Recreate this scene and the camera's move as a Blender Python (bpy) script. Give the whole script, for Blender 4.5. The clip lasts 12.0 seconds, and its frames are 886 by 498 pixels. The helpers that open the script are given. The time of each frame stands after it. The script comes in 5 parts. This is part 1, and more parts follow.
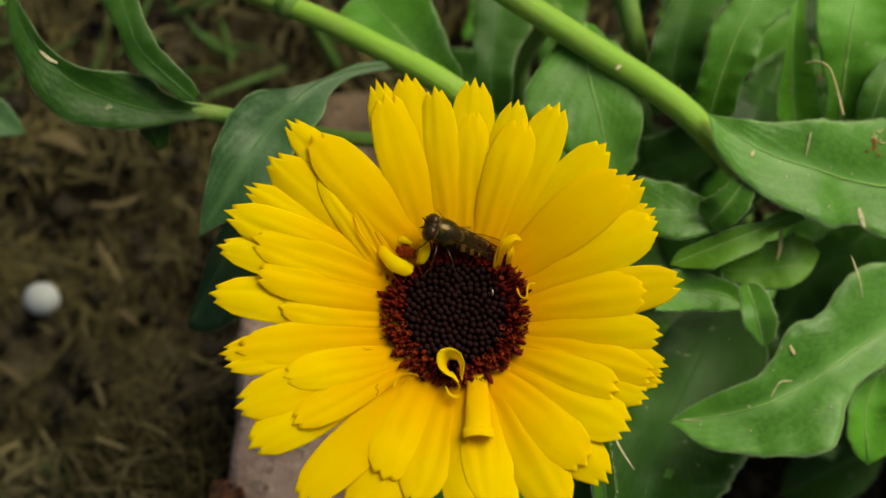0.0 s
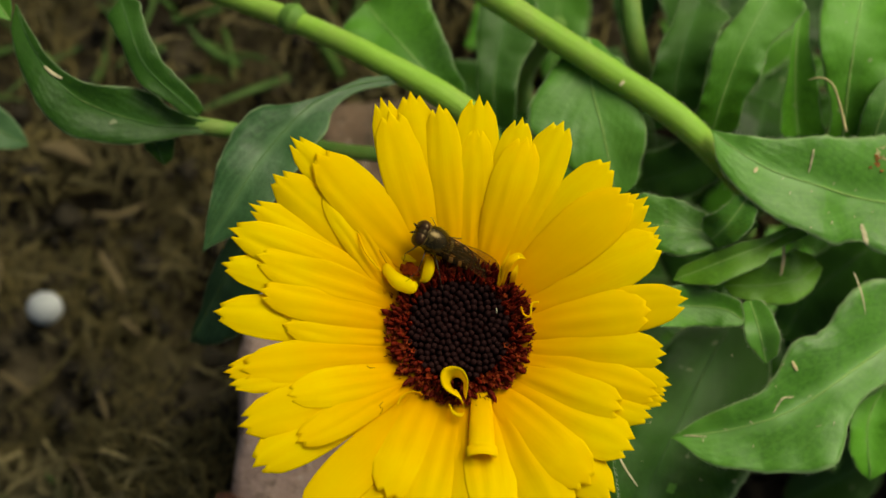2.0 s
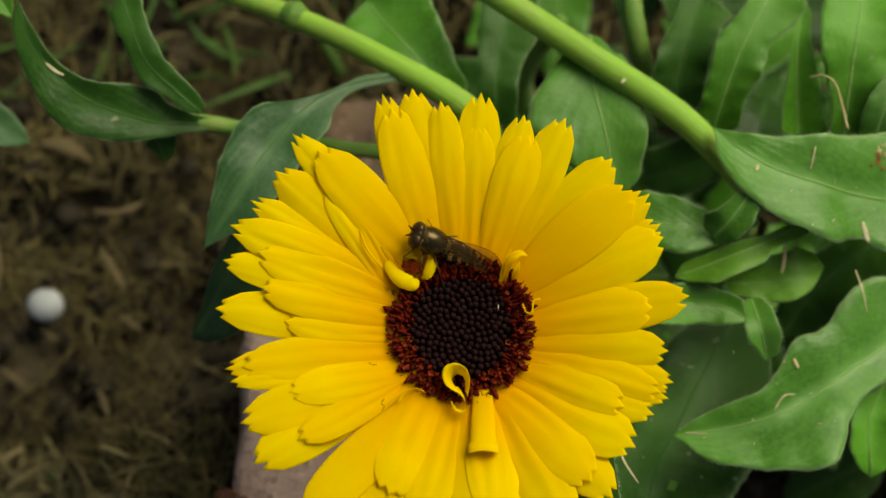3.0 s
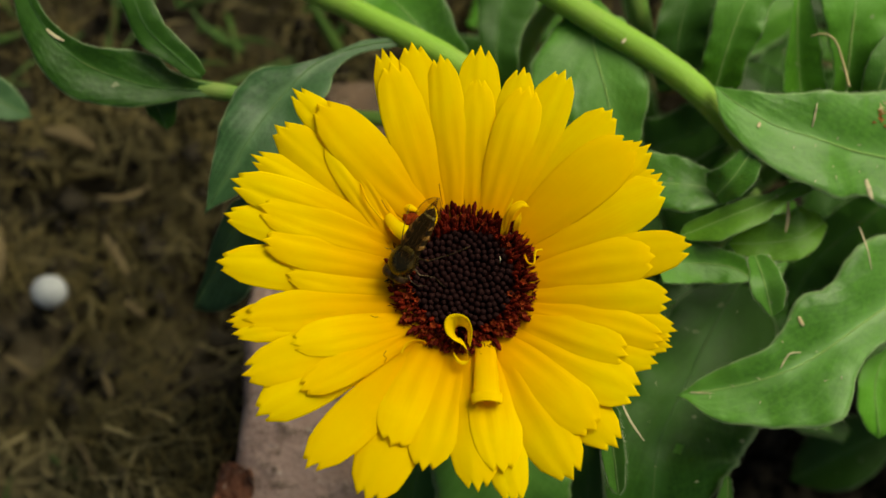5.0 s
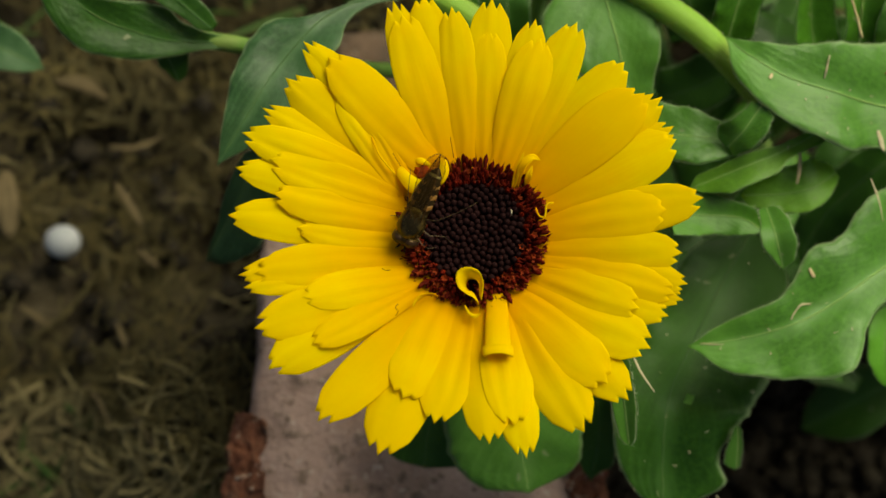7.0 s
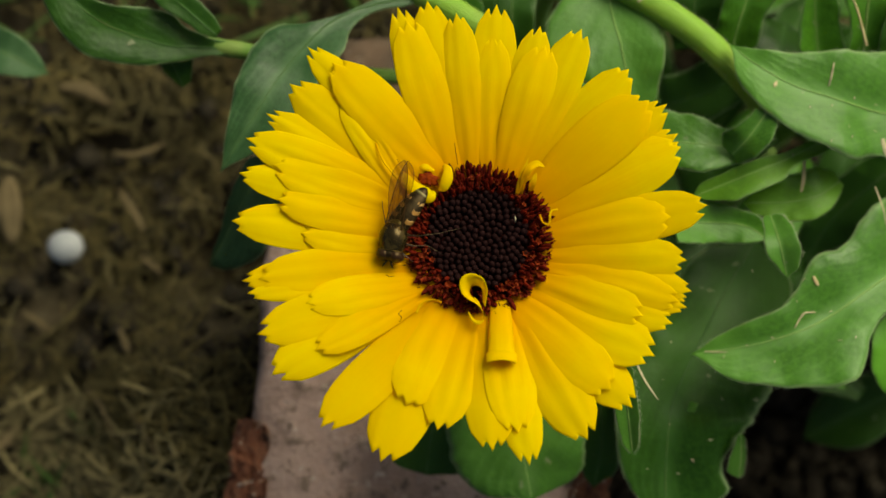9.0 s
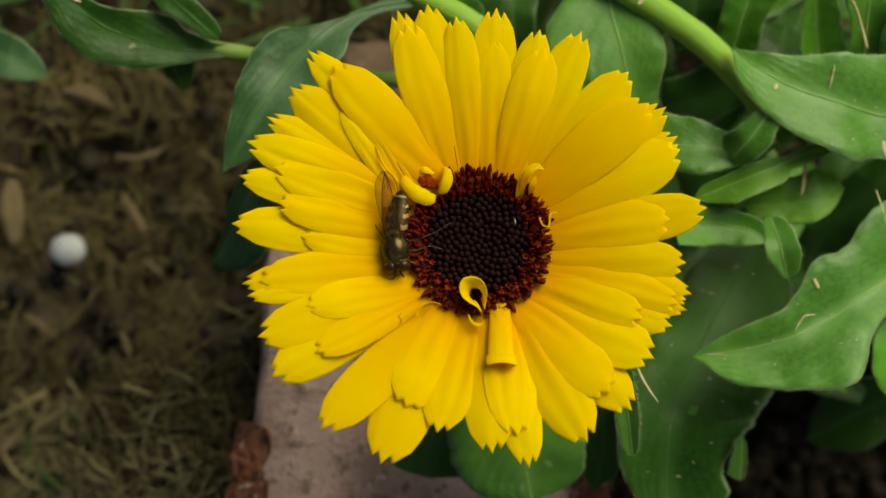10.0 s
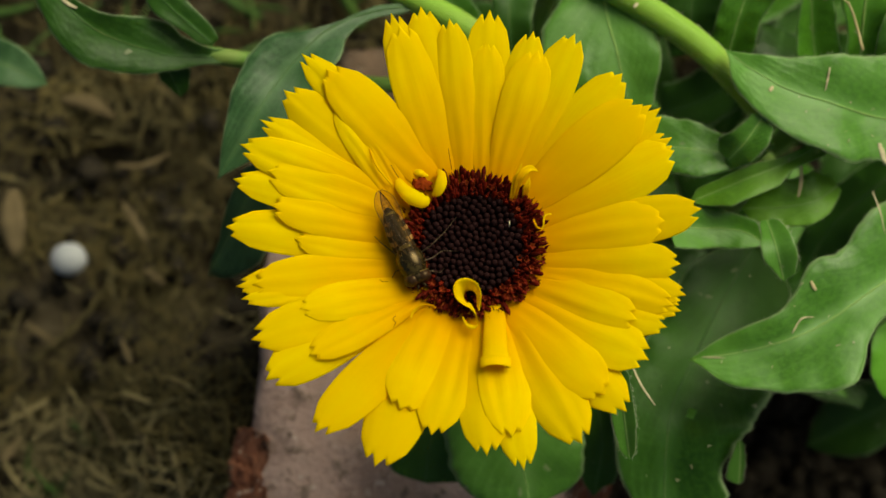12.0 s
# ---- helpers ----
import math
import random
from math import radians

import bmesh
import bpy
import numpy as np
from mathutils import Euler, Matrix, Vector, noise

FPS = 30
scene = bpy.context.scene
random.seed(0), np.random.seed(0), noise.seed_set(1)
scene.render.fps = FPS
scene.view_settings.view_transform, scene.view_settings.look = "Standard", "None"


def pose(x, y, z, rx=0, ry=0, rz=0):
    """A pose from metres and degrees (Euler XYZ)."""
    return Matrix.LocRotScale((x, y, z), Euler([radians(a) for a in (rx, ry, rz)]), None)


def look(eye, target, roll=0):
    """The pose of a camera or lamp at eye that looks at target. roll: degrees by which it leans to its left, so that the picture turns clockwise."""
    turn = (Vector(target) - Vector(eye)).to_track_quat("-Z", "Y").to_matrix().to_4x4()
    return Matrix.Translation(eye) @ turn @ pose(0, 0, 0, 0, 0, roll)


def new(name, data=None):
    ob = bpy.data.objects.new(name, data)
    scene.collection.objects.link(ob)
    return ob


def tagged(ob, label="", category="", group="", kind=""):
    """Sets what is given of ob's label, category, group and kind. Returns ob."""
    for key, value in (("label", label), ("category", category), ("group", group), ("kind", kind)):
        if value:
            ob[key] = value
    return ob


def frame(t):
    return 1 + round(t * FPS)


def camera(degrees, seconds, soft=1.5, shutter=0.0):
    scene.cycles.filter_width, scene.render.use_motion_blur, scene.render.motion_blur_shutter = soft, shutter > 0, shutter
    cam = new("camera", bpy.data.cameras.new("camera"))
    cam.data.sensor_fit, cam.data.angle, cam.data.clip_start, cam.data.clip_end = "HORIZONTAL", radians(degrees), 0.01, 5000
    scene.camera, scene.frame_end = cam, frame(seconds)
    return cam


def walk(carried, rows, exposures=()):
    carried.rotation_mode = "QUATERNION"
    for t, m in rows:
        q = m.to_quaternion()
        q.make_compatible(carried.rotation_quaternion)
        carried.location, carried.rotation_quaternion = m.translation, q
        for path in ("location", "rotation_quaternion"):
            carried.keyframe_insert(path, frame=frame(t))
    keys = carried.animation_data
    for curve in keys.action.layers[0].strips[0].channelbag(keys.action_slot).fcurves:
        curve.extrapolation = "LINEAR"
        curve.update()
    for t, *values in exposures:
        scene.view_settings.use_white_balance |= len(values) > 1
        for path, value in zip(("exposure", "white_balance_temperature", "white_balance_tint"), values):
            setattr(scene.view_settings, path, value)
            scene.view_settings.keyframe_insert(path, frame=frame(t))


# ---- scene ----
cam = camera(30, 12.0, soft=1.5)
cam.data.dof.use_dof = True
cam.data.dof.focus_distance = 0.2015
cam.data.dof.aperture_fstop = 20.0
PATH = [
    (0.0, pose(-0.00376, -0.03374, 0.30075, 12.115, -0.777, 0.395)),
    (0.5, pose(-0.00438, -0.03371, 0.30111, 12.010, -0.792, 0.406)),
    (1.0, pose(-0.00405, -0.03390, 0.30108, 12.136, -0.711, 0.369)),
    (1.5, pose(-0.00500, -0.03419, 0.30096, 12.382, -0.858, 0.321)),
    (2.0, pose(-0.00436, -0.03096, 0.30172, 11.900, -0.821, 0.505)),
    (2.5, pose(-0.00474, -0.03098, 0.30182, 11.811, -0.914, 0.571)),
    (4.5, pose(-0.00413, -0.03605, 0.30017, 12.720, -0.597, 0.167)),
    (5.0, pose(-0.00372, -0.04153, 0.29868, 13.302, -0.443, 0.028)),
    (5.5, pose(-0.00388, -0.04181, 0.29880, 12.000, 0.000, 0.000)),
    (6.0, pose(-0.00409, -0.04083, 0.29947, 11.350, 0.044, 0.034)),
    (6.5, pose(-0.00339, -0.04062, 0.29959, 11.323, 0.039, 0.031)),
    (8.5, pose(-0.00424, -0.03927, 0.29958, 11.174, -0.071, 0.250)),
    (9.0, pose(-0.00377, -0.04053, 0.29931, 11.584, 0.030, 0.279)),
    (9.5, pose(-0.00504, -0.03742, 0.29999, 11.022, -0.155, 0.244)),
    (10.0, pose(-0.00304, -0.04070, 0.29943, 11.719, 0.234, 0.302)),
    (10.5, pose(-0.00437, -0.04073, 0.29934, 11.712, 0.020, 0.172)),
    (11.0, pose(-0.00528, -0.04156, 0.29914, 11.905, -0.160, 0.075)),
    (11.5, pose(-0.00430, -0.04010, 0.29912, 11.692, 0.117, 0.048)),
    (12.0, pose(-0.00089, -0.04231, 0.29895, 12.283, 0.698, 0.139)),
]
walk(cam, PATH)

# ---- light: bright overcast sky, broad sun behind thin cloud ----
world = bpy.data.worlds.new("world")
scene.world = world
world.use_nodes = True
sky = world.node_tree.nodes.new("ShaderNodeTexSky")
sky.sky_type, sky.sun_disc = "NISHITA", False
sky.sun_elevation, sky.sun_rotation = radians(48), radians(45)
sky.air_density, sky.dust_density, sky.ozone_density = 1.0, 8.0, 0.3
world.node_tree.links.new(sky.outputs[0], world.node_tree.nodes["Background"].inputs[0])
world.node_tree.nodes["Background"].inputs[1].default_value = 0.080
sun = new("sun", bpy.data.lights.new("sun", "SUN"))
sun.data.energy, sun.data.angle, sun.data.color = 2.95, radians(42), (1.0, 0.93, 0.80)
SUN_WAY = Vector((0.62, 0.62, 0.98))
sun.matrix_world = look(SUN_WAY, (0, 0, 0))
scene.view_settings.exposure = -0.08
scene.view_settings.use_white_balance = True
scene.view_settings.white_balance_temperature, scene.view_settings.white_balance_tint = 7000, 0

# ---- small tools ----
MM = 0.001


def mm(x, y, z):
    return Vector((x, y, z)) * MM


def link(name, verts, faces, material, parent=None, uvs=None, smooth=True, at=None, label=""):
    """One mesh object from plain data in metres; at: its place in its parent."""
    data = bpy.data.meshes.new(name)
    data.from_pydata([tuple(v) for v in verts], [], faces)
    if uvs is not None:
        layer = data.uv_layers.new(name="UVMap")
        for loop in data.loops:
            layer.data[loop.index].uv = uvs[loop.vertex_index]
    data.materials.append(material)
    for p in data.polygons:
        p.use_smooth = smooth
    ob = new(name, data)
    if parent:
        ob.parent = parent
    if at is not None:
        ob.location = at
    if label:
        ob["label"] = label
    return ob


def part(name, bm, material, parent, label="", smooth=True):
    data = bpy.data.meshes.new(name)
    bm.to_mesh(data)
    bm.free()
    data.materials.append(material)
    for p in data.polygons:
        p.use_smooth = smooth
    ob = new(name, data)
    ob.parent = parent
    if label:
        ob["label"] = label
    return ob


def sheet(rows, thick):
    """A closed thin sheet over a grid of (point, normal) rows: verts and faces."""
    n, m = len(rows), len(rows[0])
    verts = [p for r in rows for p, _ in r] + [p - q * thick for r in rows for p, q in r]
    k = n * m
    faces = []
    for i in range(n - 1):
        for j in range(m - 1):
            a = i * m + j
            faces.append((a, a + 1, a + m + 1, a + m))
            faces.append((k + a, k + a + m, k + a + m + 1, k + a + 1))
    rim = [j for j in range(m)] + [i * m + m - 1 for i in range(1, n)]
    rim += [(n - 1) * m + j for j in range(m - 2, -1, -1)] + [i * m for i in range(n - 2, 0, -1)]
    for a, b in zip(rim, rim[1:] + rim[:1]):
        faces.append((b, a, k + a, k + b))
    return verts, faces


def tube(points, radii, sides=8, cap=True, flat=1.0):
    """A tube through points: verts, faces and uvs."""
    pts = [Vector(p) for p in points]
    verts, faces, uvs = [], [], []
    up = Vector((0.13, 0.21, 1)).normalized()
    for i, p in enumerate(pts):
        way = (pts[min(i + 1, len(pts) - 1)] - pts[max(i - 1, 0)]).normalized()
        side = way.cross(up)
        side = side.normalized() if side.length > 1e-6 else Vector((1, 0, 0))
        top = side.cross(way).normalized()
        for j in range(sides):
            a = 2 * math.pi * j / sides
            verts.append(p + (side * math.cos(a) + top * math.sin(a) * flat) * radii[i])
            uvs.append((i / (len(pts) - 1), j / sides))
    for i in range(len(pts) - 1):
        for j in range(sides):
            a, b = i * sides + j, i * sides + (j + 1) % sides
            faces.append((a, b, b + sides, a + sides))
    if cap:
        faces.append(tuple(range(sides - 1, -1, -1)))
        faces.append(tuple((len(pts) - 1) * sides + j for j in range(sides)))
    return verts, faces, uvs


def smooth_path(points, steps):
    """Catmull-Rom points through the given ones."""
    p = [Vector(q) for q in points]
    p = [2 * p[0] - p[1]] + p + [2 * p[-1] - p[-2]]
    out = []
    for i in range(1, len(p) - 2):
        for s in range(steps):
            t = s / steps
            a, b, c, d = p[i - 1], p[i], p[i + 1], p[i + 2]
            out.append(0.5 * (2 * b + (c - a) * t + (2 * a - 5 * b + 4 * c - d) * t * t + (3 * b - a - 3 * c + d) * t ** 3))
    return out + [p[-2]]


def ellipsoid(rx, ry, rz, segments=20, rings=12):
    bm = bmesh.new()
    bmesh.ops.create_uvsphere(bm, u_segments=segments, v_segments=rings, radius=1.0)
    for v in bm.verts:
        v.co = Vector((v.co.x * rx, v.co.y * ry, v.co.z * rz))
    return bm


# ---- materials ----
def material(name, rough=0.6, spec=0.4):
    m = bpy.data.materials.new(name)
    m.use_nodes = True
    b = m.node_tree.nodes["Principled BSDF"]
    b.inputs["Roughness"].default_value = rough
    b.inputs["Specular IOR Level"].default_value = spec
    return m, m.node_tree, b


def node(tree, kind, **values):
    n = tree.nodes.new(kind)
    for key, value in values.items():
        n.inputs[key.replace("_", " ")].default_value = value
    return n


def ramp(tree, source, *stops):
    n = tree.nodes.new("ShaderNodeValToRGB")
    while len(n.color_ramp.elements) < len(stops):
        n.color_ramp.elements.new(0.5)
    for e, (at, colour) in zip(n.color_ramp.elements, stops):
        e.position, e.color = at, (*colour, 1) if len(colour) == 3 else colour
    tree.links.new(source, n.inputs[0])
    return n.outputs[0]


def grey(v):
    return (v, v, v)


def mix(tree, factor, a, b, how="MIX"):
    n = tree.nodes.new("ShaderNodeMix")
    n.data_type, n.blend_type = "RGBA", how
    for socket, value in ((0, factor), (6, a), (7, b)):
        if isinstance(value, (int, float)):
            n.inputs[socket].default_value = value
        elif isinstance(value, tuple):
            n.inputs[socket].default_value = (*value, 1)
        else:
            tree.links.new(value, n.inputs[socket])
    return n.outputs[2]


def maths(tree, how, a, b=None):
    n = tree.nodes.new("ShaderNodeMath")
    n.operation = how
    for socket, value in ((0, a), (1, b)):
        if value is None:
            continue
        if isinstance(value, (int, float)):
            n.inputs[socket].default_value = value
        else:
            tree.links.new(value, n.inputs[socket])
    return n.outputs[0]


def coords(tree, which="Object", scale=(1, 1, 1)):
    c, m = tree.nodes.new("ShaderNodeTexCoord"), tree.nodes.new("ShaderNodeMapping")
    m.inputs["Scale"].default_value = scale
    tree.links.new(c.outputs[which], m.inputs[0])
    return m.outputs[0]


def noise_tex(tree, vector, scale, detail=4.0, rough=0.55):
    n = node(tree, "ShaderNodeTexNoise", Scale=scale, Detail=detail, Roughness=rough)
    tree.links.new(vector, n.inputs["Vector"])
    return n.outputs[0]


def bump(tree, height, shader, strength, distance):
    n = node(tree, "ShaderNodeBump", Strength=strength, Distance=distance)
    tree.links.new(height, n.inputs["Height"])
    tree.links.new(n.outputs[0], shader.inputs["Normal"])


def thin(m, tree, shader, colour, share):
    """Lets light through a leaf or petal."""
    t, s = tree.nodes.new("ShaderNodeBsdfTranslucent"), tree.nodes.new("ShaderNodeMixShader")
    s.inputs[0].default_value = share
    tree.links.new(colour, t.inputs[0])
    tree.links.new(shader.outputs[0], s.inputs[1])
    tree.links.new(t.outputs[0], s.inputs[2])
    tree.links.new(s.outputs[0], tree.nodes["Material Output"].inputs[0])


def chance(tree):
    return tree.nodes.new("ShaderNodeObjectInfo").outputs["Random"]


def island(tree):
    return tree.nodes.new("ShaderNodeNewGeometry").outputs["Random Per Island"]


def petal_material():
    m, t, b = material("petal", 0.7, 0.12)
    uv = coords(t, "UV", (1.2, 26, 1))
    streak = noise_tex(t, uv, 2.2, 3.0)
    broad = noise_tex(t, coords(t, "UV", (1.5, 2.5, 1)), 1.6, 2.0)
    col = mix(t, ramp(t, streak, (0.3, grey(0)), (0.75, grey(1))), (0.87, 0.670, 0.0), (0.94, 0.790, 0.0))
    col = mix(t, ramp(t, broad, (0.35, grey(0)), (0.7, grey(0.5))), col, (0.95, 0.84, 0.0))
    col = mix(t, maths(t, "MULTIPLY", chance(t), 0.65), col, (0.85, 0.615, 0.0))
    # deeper orange at the foot
    sep = t.nodes.new("ShaderNodeSeparateXYZ")
    t.links.new(coords(t, "UV"), sep.inputs[0])
    col = mix(t, ramp(t, maths(t, "ADD", sep.outputs[0], maths(t, "MULTIPLY", maths(t, "SUBTRACT", streak, 0.5), 0.12)), (0.05, grey(0.95)), (0.33, grey(0.5)), (0.70, grey(0))), col, (0.82, 0.43, 0.0))
    t.links.new(col, b.inputs["Base Color"])
    bump(t, streak, b, 0.3, 0.0001)
    thin(m, t, b, mix(t, 0.6, col, (1.0, 0.76, 0.0)), 0.50)
    return m


def leaf_material(name, dark, light, vein, spec=0.42):
    m, t, b = material(name, 0.5, spec)
    sep = t.nodes.new("ShaderNodeSeparateXYZ")
    t.links.new(coords(t, "UV"), sep.inputs[0])
    u, v = sep.outputs[0], maths(t, "ABSOLUTE", maths(t, "SUBTRACT", sep.outputs[1], 0.5))
    blotch = noise_tex(t, coords(t, "Object"), 55, 3.0, 0.5)
    fine = noise_tex(t, coords(t, "Object"), 1300, 4.0, 0.65)
    cells = t.nodes.new("ShaderNodeTexVoronoi")
    cells.feature = "DISTANCE_TO_EDGE"
    cells.inputs["Scale"].default_value = 420
    t.links.new(coords(t, "Object"), cells.inputs["Vector"])
    net = ramp(t, cells.outputs[0], (0.0, grey(1)), (0.09, grey(0)))
    col = mix(t, ramp(t, blotch, (0.34, grey(0.1)), (0.66, grey(0.9))), dark, light)
    # side veins run out and forward from the midrib
    run = maths(t, "SUBTRACT", maths(t, "MULTIPLY", u, 9.0), maths(t, "MULTIPLY", v, 9.0))
    run = maths(t, "ADD", run, maths(t, "MULTIPLY", blotch, 0.6))
    wave = maths(t, "ABSOLUTE", maths(t, "SUBTRACT", maths(t, "FRACT", run), 0.5))
    side = ramp(t, wave, (0.0, grey(1)), (0.14, grey(0)))
    mid = ramp(t, v, (0.0, grey(1)), (0.03, grey(0.7)), (0.13, grey(0)))
    edge = ramp(t, maths(t, "ADD", v, maths(t, "MULTIPLY", maths(t, "SUBTRACT", fine, 0.5), 0.02)), (0.462, grey(0)), (0.490, grey(0.7)))
    col = mix(t, maths(t, "MULTIPLY", net, 0.03), col, vein)
    col = mix(t, maths(t, "MULTIPLY", side, 0.13), col, vein)
    col = mix(t, maths(t, "MULTIPLY", mid, 0.6), col, vein)
    col = mix(t, edge, col, (0.26, 0.36, 0.18))
    col = mix(t, ramp(t, fine, (0.40, grey(0)), (0.68, grey(0.5))), col, light)
    speck = ramp(t, noise_tex(t, coords(t, "Object"), 420, 1.0), (0.755, grey(0)), (0.785, grey(0.5)))
    col = mix(t, speck, col, (0.32, 0.34, 0.20))
    hue = t.nodes.new("ShaderNodeHueSaturation")
    t.links.new(col, hue.inputs["Color"])
    t.links.new(maths(t, "ADD", maths(t, "MULTIPLY", chance(t), 0.45), 0.78), hue.inputs["Value"])
    col = hue.outputs[0]
    t.links.new(col, b.inputs["Base Color"])
    b.inputs["Sheen Weight"].default_value = 0.08
    b.inputs["Sheen Roughness"].default_value = 0.45
    b.inputs["Sheen Tint"].default_value = (0.8, 0.95, 0.8, 1)
    height = maths(t, "ADD", maths(t, "MULTIPLY", side, -0.02), maths(t, "ADD", maths(t, "MULTIPLY", fine, 0.3), maths(t, "MULTIPLY", noise_tex(t, coords(t, "Object"), 140, 2.0), 0.7)))
    bump(t, height, b, 0.55, 0.0005)
    t.links.new(ramp(t, noise_tex(t, coords(t, "Object"), 60, 3.0), (0.36, grey(0.36)), (0.64, grey(0.55))), b.inputs["Roughness"])
    thin(m, t, b, col, 0.26)
    return m


def stem_material(name, dark, light):
    m, t, b = material(name, 0.58, 0.3)
    streak = noise_tex(t, coords(t, "UV", (2, 16, 1)), 2.0, 5.0, 0.65)
    blotch = noise_tex(t, coords(t, "Object"), 160, 3.0)
    col = mix(t, ramp(t, streak, (0.28, grey(0)), (0.74, grey(1))), dark, light)
    col = mix(t, ramp(t, blotch, (0.5, grey(0)), (0.8, grey(0.5))), col, (0.26, 0.30, 0.08))
    t.links.new(col, b.inputs["Base Color"])
    b.inputs["Sheen Weight"].default_value = 0.06
    b.inputs["Subsurface Weight"].default_value = 0.0
    bump(t, maths(t, "ADD", streak, maths(t, "MULTIPLY", noise_tex(t, coords(t, "Object"), 900, 3.0), 0.5)), b, 0.5, 0.0003)
    return m


def speckled(name, colours, scale, rough=0.8, spec=0.25, per="object", relief=0.4, depth=0.0003):
    """Mottled matter whose tone varies from piece to piece."""
    m, t, b = material(name, rough, spec)
    n = noise_tex(t, coords(t, "Object"), scale, 5.0)
    pick = island(t) if per == "island" else chance(t)
    col = mix(t, pick, colours[0], colours[1])
    col = mix(t, ramp(t, n, (0.35, grey(0)), (0.72, grey(0.75))), col, colours[2])
    t.links.new(col, b.inputs["Base Color"])
    bump(t, n, b, relief, depth)
    return m


def soil_material():
    m, t, b = material("soil", 0.95, 0.1)
    o = coords(t, "Object")
    big, mid, fine = noise_tex(t, o, 30, 4.0), noise_tex(t, o, 160, 5.0), noise_tex(t, o, 900, 3.0)
    col = mix(t, ramp(t, big, (0.35, grey(0)), (0.7, grey(1))), (0.016, 0.013, 0.008), (0.052, 0.042, 0.023))
    col = mix(t, ramp(t, mid, (0.45, grey(0)), (0.75, grey(0.8))), col, (0.095, 0.080, 0.048))
    t.links.new(col, b.inputs["Base Color"])
    bump(t, maths(t, "ADD", mid, maths(t, "MULTIPLY", fine, 0.4)), b, 0.9, 0.003)
    return m


def brick_material(name, low, high, stain):
    m, t, b = material(name, 0.85, 0.25)
    o = coords(t, "Object")
    big, mid, fine = noise_tex(t, o, 45, 4.0), noise_tex(t, o, 190, 5.0), noise_tex(t, o, 1100, 4.0)
    col = mix(t, ramp(t, mid, (0.3, grey(0)), (0.7, grey(1))), low, high)
    col = mix(t, ramp(t, big, (0.48, grey(0)), (0.62, grey(0.75))), col, stain)
    col = mix(t, ramp(t, noise_tex(t, o, 380, 7.0, 0.7), (0.53, grey(0)), (0.62, grey(0.8))), col, (0.11, 0.08, 0.055))
    col = mix(t, ramp(t, noise_tex(t, o, 700, 3.0), (0.62, grey(0)), (0.70, grey(0.7))), col, (0.52, 0.44, 0.36))
    col = mix(t, ramp(t, noise_tex(t, o, 120, 6.0, 0.65), (0.55, grey(0)), (0.63, grey(0.55))), col, tuple(0.45 * c for c in stain))
    t.links.new(col, b.inputs["Base Color"])
    bump(t, maths(t, "ADD", mid, maths(t, "MULTIPLY", fine, 0.5)), b, 0.7, 0.0012)
    return m


PETAL = petal_material()
LEAF = leaf_material("leaf_green", (0.044, 0.158, 0.006), (0.114, 0.350, 0.018), (0.16, 0.40, 0.06))
LEAF_BLUE = leaf_material("leaf_grey_green", (0.038, 0.130, 0.008), (0.100, 0.285, 0.026), (0.18, 0.37, 0.10))
LEAF_FRESH = leaf_material("leaf_fresh_green", (0.085, 0.225, 0.008), (0.170, 0.410, 0.026), (0.18, 0.40, 0.06))
LEAF_GREY = leaf_material("leaf_deep_grey_green", (0.020, 0.062, 0.018), (0.056, 0.140, 0.046), (0.12, 0.23, 0.09), 0.3)
# for darker leaves, and for hollows where its dark colour stands in for shade
LEAF_DULL_SHADE = leaf_material("leaf_dull_shade_green", (0.013, 0.052, 0.004), (0.040, 0.122, 0.010), (0.06, 0.16, 0.03), 0.22)
STEM = stem_material("stem_green", (0.17, 0.345, 0.022), (0.25, 0.46, 0.050))
STEM_DARK = stem_material("stem_dark_green", (0.07, 0.17, 0.02), (0.12, 0.24, 0.03))
FLORET = speckled("disc_floret", ((0.008, 0.0025, 0.0025), (0.015, 0.005, 0.005), (0.020, 0.007, 0.006)), 900, 0.75, 0.06)
RAY_RED = speckled("open_floret", ((0.062, 0.004, 0.002), (0.16, 0.014, 0.004), (0.25, 0.055, 0.010)), 1300, 0.6, 0.06)
SPIKE = speckled("floret_spike", ((0.05, 0.003, 0.001), (0.17, 0.012, 0.004), (0.10, 0.006, 0.002)), 1100, 0.6, 0.05, "island")
RAY_DARK = speckled("closed_floret", ((0.034, 0.002, 0.001), (0.105, 0.006, 0.002), (0.15, 0.017, 0.004)), 1100, 0.6, 0.05)
MAROON = speckled("flower_base", ((0.03, 0.003, 0.002), (0.035, 0.004, 0.002), (0.012, 0.002, 0.002)), 900, 0.8, 0.1)
RED = speckled("red_throat", ((0.09, 0.008, 0.001), (0.13, 0.014, 0.002), (0.34, 0.060, 0.004)), 1500, 0.7, 0.05)
SOIL = soil_material()
STRAW = speckled("straw", ((0.068, 0.060, 0.023), (0.220, 0.175, 0.060), (0.040, 0.035, 0.015)), 38, 0.85, 0.2, "island")
FIBRE = speckled("pale_straw", ((0.15, 0.130, 0.058), (0.30, 0.250, 0.118), (0.11, 0.092, 0.042)), 120, 0.8, 0.2, "island")
TAN = speckled("tan_litter", ((0.125, 0.096, 0.046), (0.17, 0.132, 0.066), (0.075, 0.056, 0.026)), 150, 0.85, 0.2)
GRASS = speckled("grass", ((0.035, 0.085, 0.012), (0.09, 0.17, 0.03), (0.05, 0.11, 0.02)), 200, 0.6, 0.3, "island")
